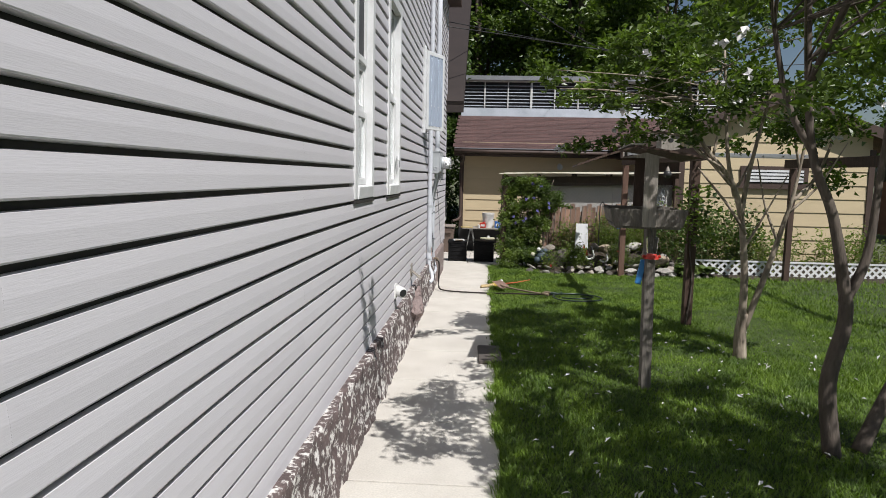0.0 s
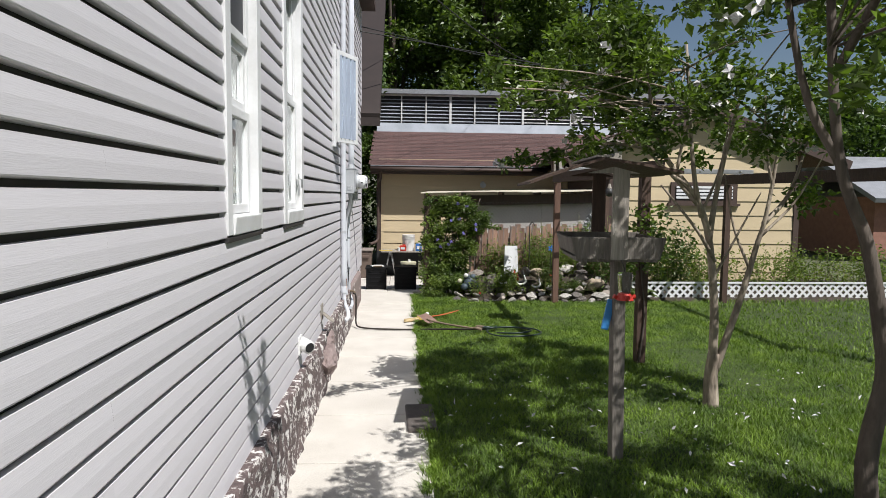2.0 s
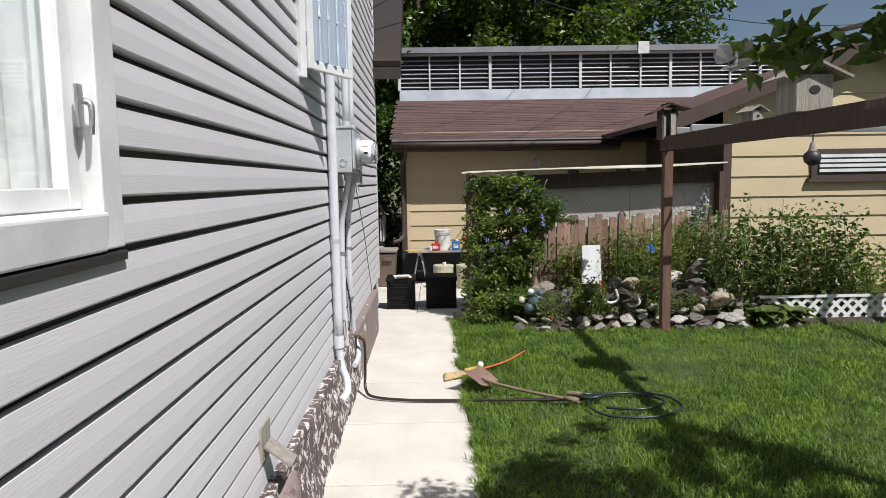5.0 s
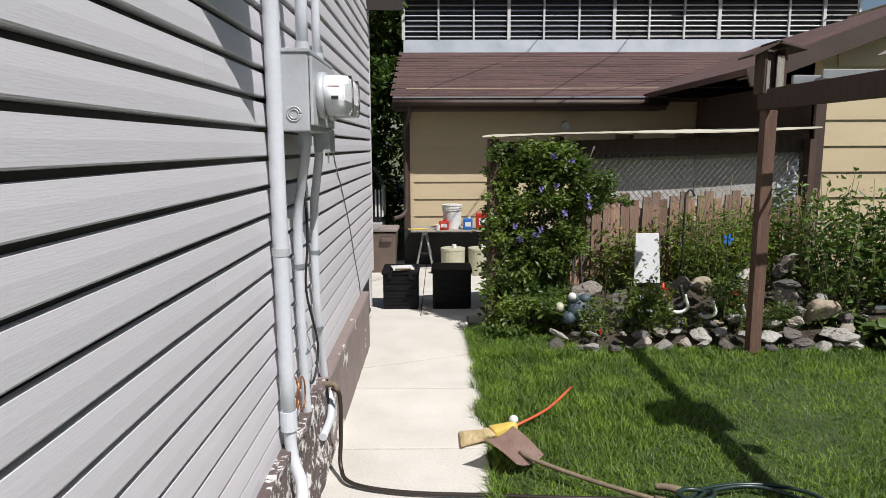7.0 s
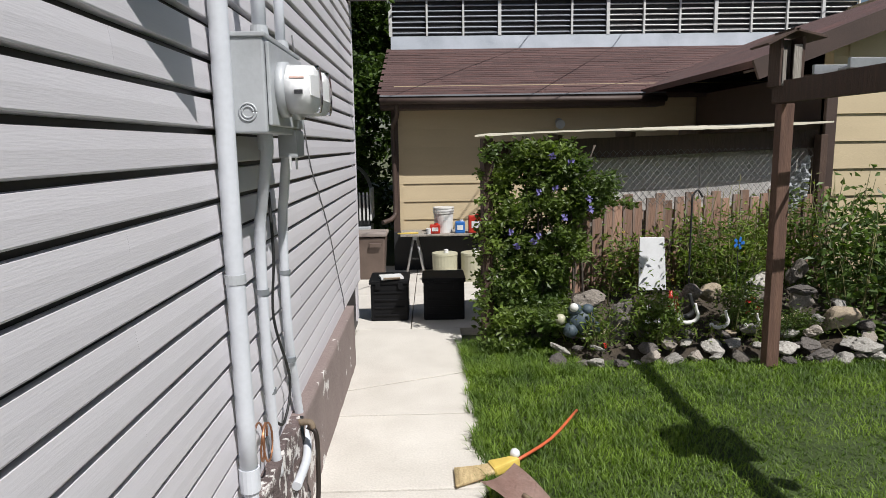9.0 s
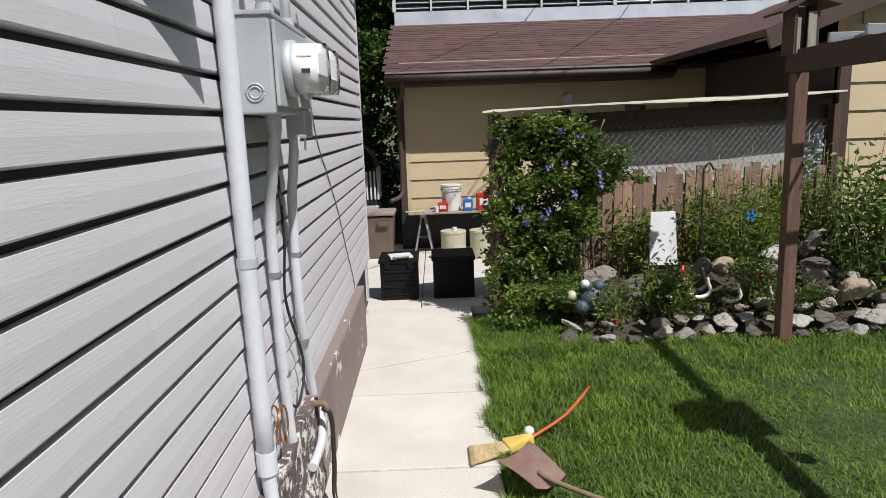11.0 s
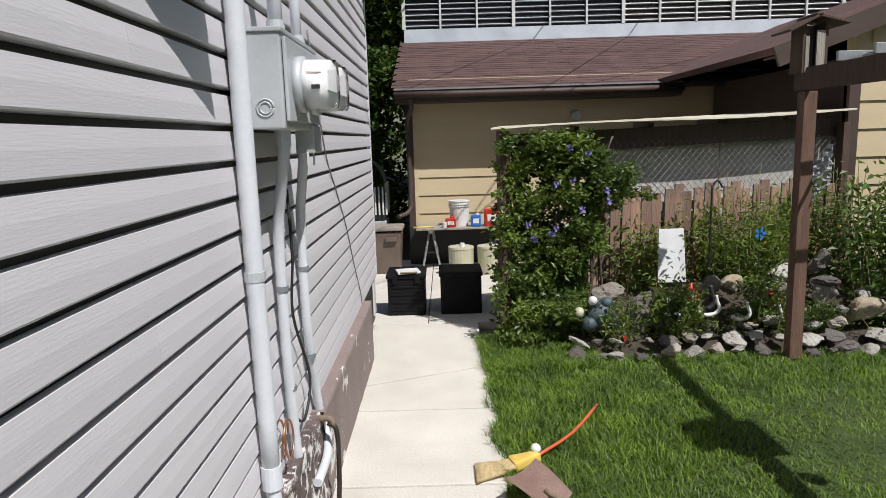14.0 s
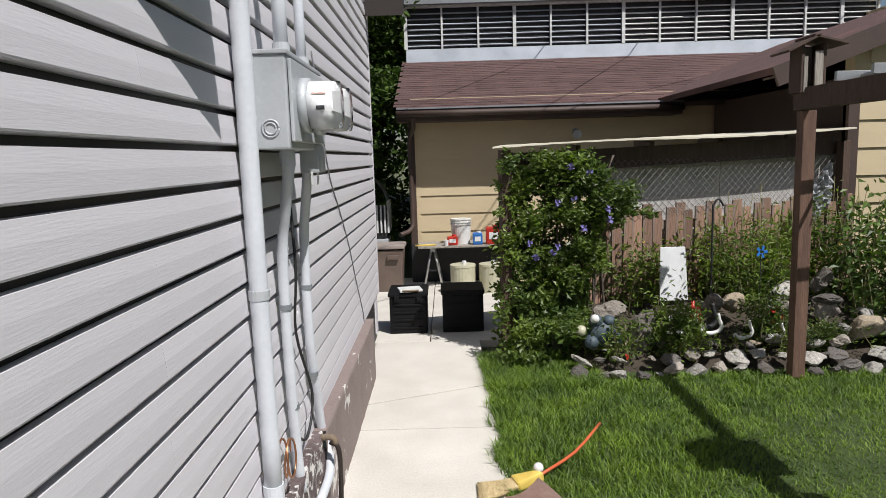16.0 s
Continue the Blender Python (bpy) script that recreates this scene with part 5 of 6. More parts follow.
# ---- garden bed ----
def build_bed():
    bm = bmesh.new()
    g = []
    for j in range(13):
        row = []
        for i in range(31):
            x, y = 0.85 + 8.65 * i / 30, 11.78 + 1.72 * j / 12
            z = (-0.06 if j == 0 or i == 0 else 0.02) + (0.30 if x < 3.6 else 0.12) * min(1, j / 6) ** 1.3 + 0.04 * noise.noise((x * 2, y * 2, 1))
            row.append(bm.verts.new((x, y, z)))
        g.append(row)
    for a, b in zip(g, g[1:]):
        for k in range(30):
            bm.faces.new((a[k], a[k + 1], b[k + 1], b[k])).smooth = True
    solo("garden_bed", bm, M_BED, "raised dark earth flower bed behind edging stones", "flower bed", kind="structure")
    st = [stone_mesh("stone", 20 + k, (M_STONE, M_STONE_DARK, M_STONE_PALE, M_STONE, M_STONE_DARK, M_STONE_TAN)[k % 6], 0.55 + 0.1 * (k % 4)) for k in range(12)]
    r = random.Random(12)

    def stone(x, y, z, s, me=None, lab="grey field stone edging the flower bed", sq=None):
        ob = new("stone", me or st[r.randrange(12)])
        ob.matrix_basis = pose(x, y, z, r.uniform(-20, 20), r.uniform(-20, 20), r.uniform(0, 360)) @ Matrix.Diagonal((s * r.uniform(0.9, 1.4), s, s * (sq or r.uniform(0.6, 0.9)), 1))
        return tagged(ob, lab, "stone", "garden stones")
    # edging: two uneven courses of mixed stones
    x = 0.86
    while x < 3.95:
        s = r.choice((0.045, 0.06, 0.075, 0.09)) * r.uniform(0.9, 1.2)
        yy = 11.72 + 0.04 * math.sin(x * 4) + 0.03 * r.random() - 0.06 * max(0, x - 3.0)
        stone(x, yy, s * 0.35, s, st[r.choice((2, 8, 2, 0, 3, 1, 8, 9))], "weathered field stone edging the flower bed")
        if r.random() < 0.8:
            stone(x + r.uniform(-0.05, 0.05), yy + 0.11, 0.09 + 0.02 * r.random(), s * r.uniform(0.8, 1.15), st[r.choice((2, 8, 1, 4, 0, 6))], "rough field stone in the upper edging course")
        x += s * 1.9 + 0.01
    for k in range(26):
        stone(r.uniform(0.95, 3.6), r.uniform(11.92, 12.2), r.uniform(0.12, 0.2), r.choice((0.04, 0.06, 0.08)) * r.uniform(0.9, 1.2), None, "small field stone on the earth of the bed")
    # boulders
    big = stone_mesh("boulder", 77, M_STONE_TAN, 0.72)
    for x, y, z, sx, sz, me, lab in ((3.14, 12.0, 0.25, 0.165, 0.125, big, "rounded tan boulder among the garden stones"), (3.06, 12.5, 0.52, 0.13, 0.17, st[0], "large grey standing boulder in the flower bed"), (2.83, 12.6, 0.45, 0.17, 0.16, st[8], "pale grey block of stone in the flower bed"),
                                     (3.0, 12.3, 0.33, 0.14, 0.11, st[3], "broad grey boulder below a standing one"), (2.99, 12.26, 0.43, 0.13, 0.05, st[1], "dark flat slab lying on a boulder"), (2.0, 12.2, 0.40, 0.15, 0.14, st[0], "grey pointed boulder below the white board"), (2.22, 12.3, 0.42, 0.14, 0.13, st[5], "rust-brown rounded rock in the bed"),
                                     # The tall dark rock stands in for the pergola's shadow on the bed.
                                     (1.42, 12.12, 0.27, 0.15, 0.24, st[1], "tall dark rock standing for a shadow in the flower bed"), (1.2, 12.25, 0.36, 0.15, 0.10, st[6], "grey rock behind the blue ornament"), (2.62, 12.3, 0.34, 0.12, 0.12, st[9], "grey boulder in the flower bed"), (3.28, 12.2, 0.32, 0.10, 0.08, st[8], "pale broken stone beside the tan boulder"), (2.98, 12.02, 0.25, 0.06, 0.05, st[2], "small white stone beside the tan boulder"),
                                     (3.22, 11.78, 0.10, 0.13, 0.06, st[2], "flat pale stone in the edging"), (2.62, 11.76, 0.09, 0.13, 0.09, st[8], "pale squared stone in the edging"), (2.86, 11.86, 0.18, 0.10, 0.08, st[0], "grey rounded stone in the edging")):
        ob = new("stone", me)
        ob.matrix_basis = pose(x, y, z, r.uniform(-12, 12), r.uniform(-12, 12), r.uniform(-30, 30)) @ Matrix.Diagonal((sx, sx * 0.85, sz * 1.25, 1))
        tagged(ob, lab, "stone", "garden stones")
    # white board leaning at the back of the bed
    bm = box((0, 0, 0.215), (0.25, 0.02, 0.47), None, 0.003)
    for v in bm.verts:
        if v.co.z > 0.2:
            v.co.x *= 0.88
            v.co.y += 0.05
    for v in bm.verts:
        v.co += Vector((1.865, 12.66, 0.38))
    solo("white_board", bm, M_WHITE, "white board propped upright in the flower bed", "board")
    # ornaments
    def swan(x, y, z, s, dark=False):
        bm = bmesh.new()
        bm_tube(bm, [(-0.09 * s, 0, 0.02 * s), (-0.02 * s, 0, 0.0), (0.07 * s, 0, 0.02 * s), (0.11 * s, 0, 0.08 * s), (0.085 * s, 0, 0.15 * s), (0.07 * s, 0, 0.22 * s)], (0.026 * s, 0.018 * s), 8, 5)
        q = bmesh.ops.create_icosphere(bm, subdivisions=2, radius=0.03 * s)
        bmesh.ops.transform(bm, matrix=pose(-0.10 * s, 0, 0.035 * s), verts=q["verts"])
        for v in bm.verts:
            v.co += Vector((x, y, z))
        solo("swan_ornament", bm, M_STATUE_DARK if dark else M_STATUE_WHITE, "white curved bird ornament among the stones" if not dark else "black bird-shaped silhouette standing for shadow behind the white ornament", "ornament", "bird ornaments", shade=True)
    swan(1.92, 11.95, 0.25, 0.70)
    # Larger black silhouette serves as the shadow behind the first white bird.
    swan(1.89, 12.03, 0.27, 0.9, True)
    swan(2.17, 11.95, 0.205, 0.62)
    swan(2.43, 11.95, 0.20, 0.52)
    fr = bmesh.new()
    for c, s in (((0, 0, 0), (0.12, 0.10, 0.11)), ((-0.05, -0.03, 0.10), (0.055, 0.05, 0.05)), ((0.05, -0.03, 0.10), (0.05, 0.05, 0.045)), ((0.10, -0.04, -0.05), (0.06, 0.07, 0.06)), ((-0.09, -0.05, -0.06), (0.06, 0.07, 0.06))):
        q = bmesh.ops.create_icosphere(fr, subdivisions=3, radius=1.0)
        bmesh.ops.transform(fr, matrix=pose(*c) @ Matrix.Diagonal((*s, 1)), verts=q["verts"])
    for v in fr.verts:
        v.co += Vector((1.07, 12.0, 0.27))
    solo("frog_ornament", fr, M_STATUE_BLUE, "slate blue rounded garden ornament among stones", "ornament", shade=True)
    solo("ball_ornament", bmesh_ball((1.0, 11.92, 0.40), 0.036), M_STATUE_WHITE, "small white ball ornament in the bed", "ornament")
    solo("ball_ornament", bmesh_ball((0.90, 11.95, 0.30), 0.045), M_JUG, "cream egg-shaped ornament in the bed", "ornament")
    for x, y, z in ((1.84, 12.14, 0.44), (1.88, 12.12, 0.40)):
        bm = cyl((x, y, z - 0.12), (x, y, z + 0.03), 0.032, 0.012, 12)
        solo("gnome_ornament", bm, M_RED, "small red painted garden ornament", "ornament", shade=True)
    # shepherd hook
    solo("shepherd_hook", tube([(2.17, 12.6, 0.1), (2.17, 12.6, 1.1), (2.18, 12.6, 1.21), (2.22, 12.6, 1.25), (2.26, 12.6, 1.19)], 0.009, 8, 5), M_WIRE, "black iron shepherd hook standing in the bed", "garden hook")
    pw = thing("garden_pinwheel", (2.51, 12.42, 0.2), "bright blue garden pinwheel on a thin stake", "pinwheel")
    part("stake", tube([(0, 0, 0), (0, 0, 0.3), (0, 0, 0.6)], 0.004, 6, 2), M_WIRE, pw)
    for k in range(5):
        part("vane", box((0.032 * math.cos(k * 1.257), -0.012, 0.61 + 0.032 * math.sin(k * 1.257)), (0.045, 0.006, 0.026), (0, -72 * k, 25), 0.004), M_BLUE, pw)
    # lattice edging
    lat = thing("lattice_fence", (3.75, 11.95, 0), "low white diagonal lattice edging along the bed", "fence")
    sm1 = mesh_from("slat", box((0, 0, 0), (0.036, 0.008, 0.43)), M_WHITE)
    xx = 0.0
    while xx < 6.0:
        shared("slat", sm1, lat, pose(xx + 0.15, 0.0, 0.125, 0, 45, 0))
        shared("slat", sm1, lat, pose(xx + 0.15, 0.009, 0.125, 0, -45, 0))
        xx += 0.13
    part("rail", box((3.0, -0.012, 0.285), (6.3, 0.012, 0.03)), M_WHITE, lat)
    part("rail", box((3.0, -0.012, -0.02), (6.3, 0.012, 0.04)), M_WHITE, lat)


build_bed()


# ---- plants ----
def stems_and_leaves(name, label, category, spots, height, leaf, n_leaf, mat, seed, spread=0.3, aspect=0.45, stem_mat=None, flowers=None):
    """Upright leafy stems: stems in one part, foliage in another."""
    r = np.random.RandomState(seed)
    t = thing(name, (spots[0][0], spots[0][1], 0.08), label, category, kind="stuff")
    bm = bmesh.new()
    cs = []
    tips = []
    for x, y, h in spots:
        lean = r.normal(size=2) * spread * 0.35
        p0 = np.array([x, y, 0.08])
        p1 = p0 + np.array([lean[0], lean[1], h * height])
        bm_tube(bm, [tuple(p0), tuple((p0 + p1) / 2 + r.normal(size=3) * 0.02), tuple(p1)], (0.006, 0.0025), 4, 2)
        k = int(n_leaf * h)
        tt = 0.1 + 0.9 * r.rand(k, 1) ** 0.8
        cs.append(p0 + (p1 - p0) * tt + r.normal(size=(k, 3)) * spread * 0.22)
        tips.append(p1)
    for v in bm.verts:
        v.co -= t.location
    part("stems", bm, stem_mat or M_DRY, t)
    c = np.concatenate(cs, 0)
    ob = new("foliage", leaf_cloud("foliage", c - np.array(t.location), (0, -0.3, 0.9), leaf, mat, seed, aspect))
    ob.parent = t
    if flowers:
        fm, count, size = flowers
        q = c[r.choice(len(c), count)] - np.array(t.location) + np.array([0, -0.03, 0.02])
        q = np.repeat(q, 5, 0)
        fo = new("flowers", leaf_cloud("flowers", q, (0, -1, 0.5), size, fm, seed + 1, 0.8))
        fo.parent = t
    return t


def build_vine():
    v = thing("vine", (0.9, 12.5, 0), "dense flowering climbing vine covering a trellis corner", "vine")
    r = random.Random(31)
    for k in range(9):
        bm = bmesh.new()
        x = 0.45 + 0.1 * k
        bm_tube(bm, [(x, 12.55, 0), (x + r.uniform(-0.1, 0.1), 12.5, 0.6), (x + r.uniform(-0.15, 0.15), 12.5, 1.2), (x + r.uniform(-0.15, 0.15), 12.48, 1.65)], (0.014, 0.005), 6, 4)
        for q in bm.verts:
            q.co -= v.location
        part("stem", bm, M_BARK_DARK, v)
    cl = []
    for k in range(330):
        z = r.uniform(0.1, 1.66)
        lo = 0.36 + 0.05 * math.sin(z * 6.0)
        hi = 1.08 + 0.26 * max(0.0, min(1.0, (z - 0.7) / 0.45)) - 0.25 * max(0.0, (z - 1.35) / 0.3) + 0.06 * math.sin(z * 11.0)
        cl.append((r.uniform(lo, hi), 12.5 + r.uniform(-0.20, 0.22), z, r.uniform(0.07, 0.15)))
    for k in range(16):
        cl.append((0.34 + r.uniform(-0.06, 0.06), 12.4 + r.uniform(-0.2, 0.2), 0.12 + 0.1 * k, r.uniform(0.06, 0.10)))
    for k in range(7):
        cl.append((1.36 + 0.04 * k, 12.45 + r.uniform(-0.05, 0.05), 1.22 - 0.012 * k, 0.05))
    for k in range(34):
        x = r.uniform(0.36, 1.12)
        cl.append((x, 12.08 + r.uniform(-0.12, 0.2), r.uniform(0.05, 0.46 - 0.15 * x), r.uniform(0.07, 0.14)))
    c = clump_points(cl, 6800, 5, 0.2) - np.array(v.location)
    ob = new("foliage", leaf_cloud("foliage", c, (-0.2, -0.7, 0.6), 0.046, M_LEAF_VINE, 6, 0.55))
    ob.parent = v
    fm = leaf_cloud("flower", np.zeros((7, 3)), (0, -1, 0.3), 0.038, M_PURPLE, 8, 0.7)
    for _ in range(11):
        shared("flower", fm, v, pose(r.uniform(-0.45, 0.32), -0.27 + r.uniform(-0.04, 0.03), r.uniform(0.8, 1.6), 0, r.uniform(0, 360), 0))
    tr = thing("trellis", (0.35, 12.4, 0), "dark trellis post behind the vine", "trellis")
    part("post", box((0.06, 0.25, 0.85), (0.09, 0.09, 1.7)), M_DARKWOOD, tr)


build_vine()
rr_ = random.Random(55)
def free(p):
    """Keeps the white board and the boulders in the open."""
    return not (1.55 < p[0] < 2.42 and p[1] < 12.70) and not (p[0] < 2.1 and p[1] < 12.80 and p[0] > 1.55) and not (p[0] > 2.55 and p[1] < 12.72) and not (p[0] < 1.9 and p[2] > 0.76)


stems_and_leaves("flower_bushes", "tall leafy perennials with small yellow and orange flowers", "plants", [p for p in [(rr_.uniform(1.3, 3.4), rr_.uniform(12.45, 12.98), rr_.uniform(0.55, 1.0)) for _ in range(250)] if free(p)], 1.03, 0.062, 95, M_LEAF_BED, 61, 0.36, 0.3, None, (M_YELLOW, 30, 0.02))
stems_and_leaves("low_plants", "low green plants between the garden stones", "plants", [(rr_.uniform(2.34, 2.6), rr_.uniform(12.02, 12.2), rr_.uniform(0.5, 1.0)) for _ in range(26)] + [(rr_.uniform(1.12, 1.3), rr_.uniform(11.86, 11.98), rr_.uniform(0.4, 0.7)) for _ in range(12)], 0.46, 0.042, 62, M_LEAF_VINE, 62, 0.22, 0.4, None, (M_RED, 6, 0.025))
stems_and_leaves("edge_plants", "small tufts of green growing between edging stones", "plants", [(rr_.uniform(0.95, 3.6), rr_.uniform(11.82, 12.1), rr_.uniform(0.4, 1.0)) for _ in range(24)], 0.22, 0.035, 45, M_LEAF_BED, 66, 0.2, 0.35)
stems_and_leaves("tall_bushes", "tall leafy shrubs beside the garage wing", "shrub", [(rr_.uniform(3.3, 5.0), rr_.uniform(12.2, 13.1), rr_.uniform(0.5, 1.0)) for _ in range(80)], 1.2, 0.075, 62, M_LEAF, 63, 0.4, 0.5)
stems_and_leaves("dry_stalks", "thin dry grass stalks above the flower bed", "plants", [(rr_.uniform(2.1, 4.4), rr_.uniform(12.8, 13.1), rr_.uniform(0.7, 1.0)) for _ in range(34)], 1.35, 0.05, 12, M_DRY, 64, 0.35, 0.2)
stems_and_leaves("bed_plants", "mixed low plants behind the lattice edging", "plants", [(rr_.uniform(4.0, 9.3), rr_.uniform(12.15, 13.2), rr_.uniform(0.4, 1.0)) for _ in range(170)], 0.75, 0.07, 45, M_LEAF_BED, 65, 0.4, 0.4)


stems_and_leaves("stonecrop", "yellow-green stonecrop cushion between the boulders", "plants", [(rr_.uniform(2.68, 2.9), rr_.uniform(11.9, 12.05), rr_.uniform(0.6, 1.0)) for _ in range(46)], 0.22, 0.03, 60, M_LEAF_YEL, 67, 0.16, 0.3)
stems_and_leaves("white_flowers", "leafy clump with small white flowers below the board", "plants", [(rr_.uniform(1.55, 1.82), rr_.uniform(11.95, 12.1), rr_.uniform(0.6, 1.0)) for _ in range(26)], 0.42, 0.045, 70, M_LEAF_BED, 68, 0.2, 0.4, None, (M_PETAL, 12, 0.025))


def hosta(x, y, s, seed):
    r = random.Random(seed)
    h = thing("hosta", (x, y, 0.03), "hosta clump with broad pointed green leaves", "plant", "hostas")
    for k in range(46):
        a, L = r.uniform(0, 6.28), s * r.uniform(0.6, 1.0)
        bm = bmesh.new()
        n = 6
        el = r.uniform(0.5, 1.4)
        prev = None
        for i in range(n + 1):
            t = i / n
            w = L * 0.24 * math.sin(math.pi * min(1, t * 0.93 + 0.07)) ** 0.8
            rad = L * t * math.cos(el * (1 - 0.5 * t))
            z = L * (math.sin(el) * t - 0.55 * t * t)
            row = [bm.verts.new((rad * math.cos(a) - w * u * math.sin(a), rad * math.sin(a) + w * u * math.cos(a), 0.03 + z + abs(u) * w * 0.35)) for u in (-1, 0, 1)]
            if prev:
                for q in range(2):
                    bm.faces.new((prev[q], prev[q + 1], row[q + 1], row[q])).smooth = True
            prev = row
        part("leaf", bm, M_HOSTA, h)


hosta(3.60, 11.74, 0.31, 1)
hosta(3.92, 11.80, 0.30, 2)
hosta(3.40, 12.1, 0.30, 3)


def build_tree(name, label, limbs, clumps, per, leaf, mat, bark, seed, at, flowers=0):
    t = thing(name, at, label, "tree")
    bm = bmesh.new()
    for pts, r0, r1 in limbs:
        bm_tube(bm, [Vector(p) - Vector(at) for p in pts], (r0, r1), 9, 5)
    part("trunk", bm, bark, t, shade=True)
    c = clump_points(clumps, per, seed, 0.25) - np.array(at)
    ob = new("crown", leaf_cloud("crown", c, (0, 0, 0.8), leaf, mat, seed, 0.55))
    ob.parent = t
    if flowers:
        rs = np.random.RandomState(seed + 5)
        q = c[rs.choice(len(c), flowers)]
        ob = new("blossoms", leaf_cloud("blossoms", np.repeat(q, 6, 0), (0, -1, 0), 0.05, M_PETAL, seed + 9, 0.9))
        ob.parent = t
    return t


def crown(cx, cy, z0, z1, rx, n, seed, rmin=0.14, rmax=0.30):
    r = random.Random(seed)
    out = []
    for _ in range(n):
        a, d = r.uniform(0, 6.28), math.sqrt(r.random())
        z = r.uniform(z0, z1)
        f = 0.55 + 0.45 * math.sin(math.pi * min(1, max(0.1, (z - z0) / (z1 - z0) * 0.9 + 0.1)))
        out.append((cx + math.cos(a) * d * rx * f, cy + math.sin(a) * d * rx * f, z, r.uniform(rmin, rmax)))
    return out


def twigs(base, clumps, seed, k=14):
    r = random.Random(seed)
    out = []
    for c in r.sample(clumps, min(k, len(clumps))):
        b = Vector(r.choice(base))
        e = Vector(c[:3])
        m = (b + e) / 2 + Vector((r.uniform(-0.08, 0.08), r.uniform(-0.08, 0.08), 0.05))
        out.append(([tuple(b), tuple(m), tuple(e)], 0.008, 0.003))
    return out


c1 = crown(2.35, 6.2, 2.0, 3.5, 1.2, 42, 1, 0.12, 0.26) + crown(1.55, 6.1, 2.15, 2.95, 0.7, 26, 21, 0.11, 0.24) + crown(3.1, 6.4, 1.7, 2.3, 0.5, 5, 22, 0.1, 0.2)
l1 = [([(2.50, 6.36, -0.02), (2.49, 6.36, 0.22), (2.50, 6.35, 0.44)], 0.066, 0.046),
      ([(2.495, 6.35, 0.25), (2.47, 6.33, 0.9), (2.33, 6.3, 1.6), (1.95, 6.25, 2.1), (1.8, 6.2, 2.7)], 0.040, 0.011),
      ([(2.50, 6.35, 0.25), (2.68, 6.33, 0.85), (2.80, 6.33, 1.3), (2.87, 6.3, 1.65), (3.0, 6.3, 2.6)], 0.033, 0.010),
      ([(2.40, 6.31, 1.35), (2.45, 6.3, 1.8), (2.55, 6.2, 2.5)], 0.026, 0.012),
      ([(2.33, 6.3, 1.55), (2.22, 6.25, 1.95), (2.15, 6.3, 2.9)], 0.024, 0.01),
      ([(2.28, 6.28, 1.65), (2.05, 6.3, 1.9), (1.65, 6.4, 2.3)], 0.018, 0.008),
      ([(2.45, 6.3, 1.2), (2.25, 6.2, 1.45), (1.95, 6.2, 1.8)], 0.018, 0.008),
      ([(2.85, 6.32, 1.5), (3.1, 6.4, 1.75), (3.3, 6.5, 2.2)], 0.022, 0.01)]
l1 += [([(2.0, 6.25, 2.05), (1.55, 6.3, 2.12), (1.1, 6.38, 2.05), (0.72, 6.42, 1.95)], 0.014, 0.004)]
rl = random.Random(23)
c1 += [(rl.uniform(0.5, 1.3), rl.uniform(5.3, 6.3), rl.uniform(2.25, 2.65), rl.uniform(0.07, 0.14)) for _ in range(16)]
l1 += [([(1.8, 6.2, 2.3), (1.4, 5.95, 2.4), (1.0, 5.7, 2.42), (0.6, 5.5, 2.4)], 0.012, 0.004)]
c1 += [(0.78 + 0.1 * q, 6.4 + 0.05 * (q % 3 - 1), 1.97 + 0.013 * q, 0.09) for q in range(10)]
for k, (a0, b0) in enumerate((((2.42, 6.31, 1.0), (2.75, 6.2, 1.75)), ((2.33, 6.3, 1.6), (2.6, 6.45, 2.35)), ((2.1, 6.27, 1.92), (2.3, 6.1, 2.6)), ((2.75, 6.33, 1.15), (2.55, 6.4, 1.9)), ((2.83, 6.32, 1.4), (3.25, 6.2, 2.05)), ((2.2, 6.27, 1.8), (1.75, 6.1, 2.25)), ((2.9, 6.3, 1.8), (2.75, 6.2, 2.5)))):
    a0, b0 = Vector(a0), Vector(b0)
    l1.append(([a0, a0.lerp(b0, 0.5) + Vector((0.06 * math.sin(k * 2.1), 0.05, -0.05)), b0], 0.014, 0.005))
l1 += twigs([(1.9, 6.2, 2.4), (2.95, 6.3, 2.2), (2.5, 6.2, 2.4), (2.15, 6.3, 2.7)], c1, 3, 26)
build_tree("tree", "small flowering tree with forked pale trunk on the lawn", l1, c1, 4300, 0.06, M_LEAF_TREE, M_BARK, 11, (2.51, 6.36, 0), 60)
# Crowns below y 3.4 are unseen, added to shade path and lawn.
c2 = crown(2.3, 4.1, 1.95, 3.7, 1.05, 32, 2, 0.12, 0.26) + crown(1.35, 2.55, 2.7, 3.5, 0.75, 24, 8, 0.12, 0.24) + crown(1.6, 3.3, 3.0, 3.6, 0.6, 8, 33, 0.12, 0.22) + crown(2.6, 2.0, 2.6, 3.8, 1.2, 58, 32, 0.14, 0.28) + crown(3.3, 2.7, 2.7, 3.8, 0.9, 26, 41, 0.14, 0.28) + crown(3.35, 5.7, 2.3, 3.2, 0.7, 20, 51, 0.12, 0.24)
# Unseen leafy shoots, added to cast a two-pronged shadow on the siding.
for p0, p1, m in (((4.19, 1.07), (4.42, 0.45), 8), ((4.60, 0.96), (4.74, 0.40), 7), ((4.52, 0.88), (4.62, 0.6), 3)):
    for q in range(m):
        u = q / (m - 1)
        c2.append((0.315, p0[0] + (p1[0] - p0[0]) * u - 1.294, p0[1] + (p1[1] - p0[1]) * u + 2.37, 0.035 + 0.06 * u))
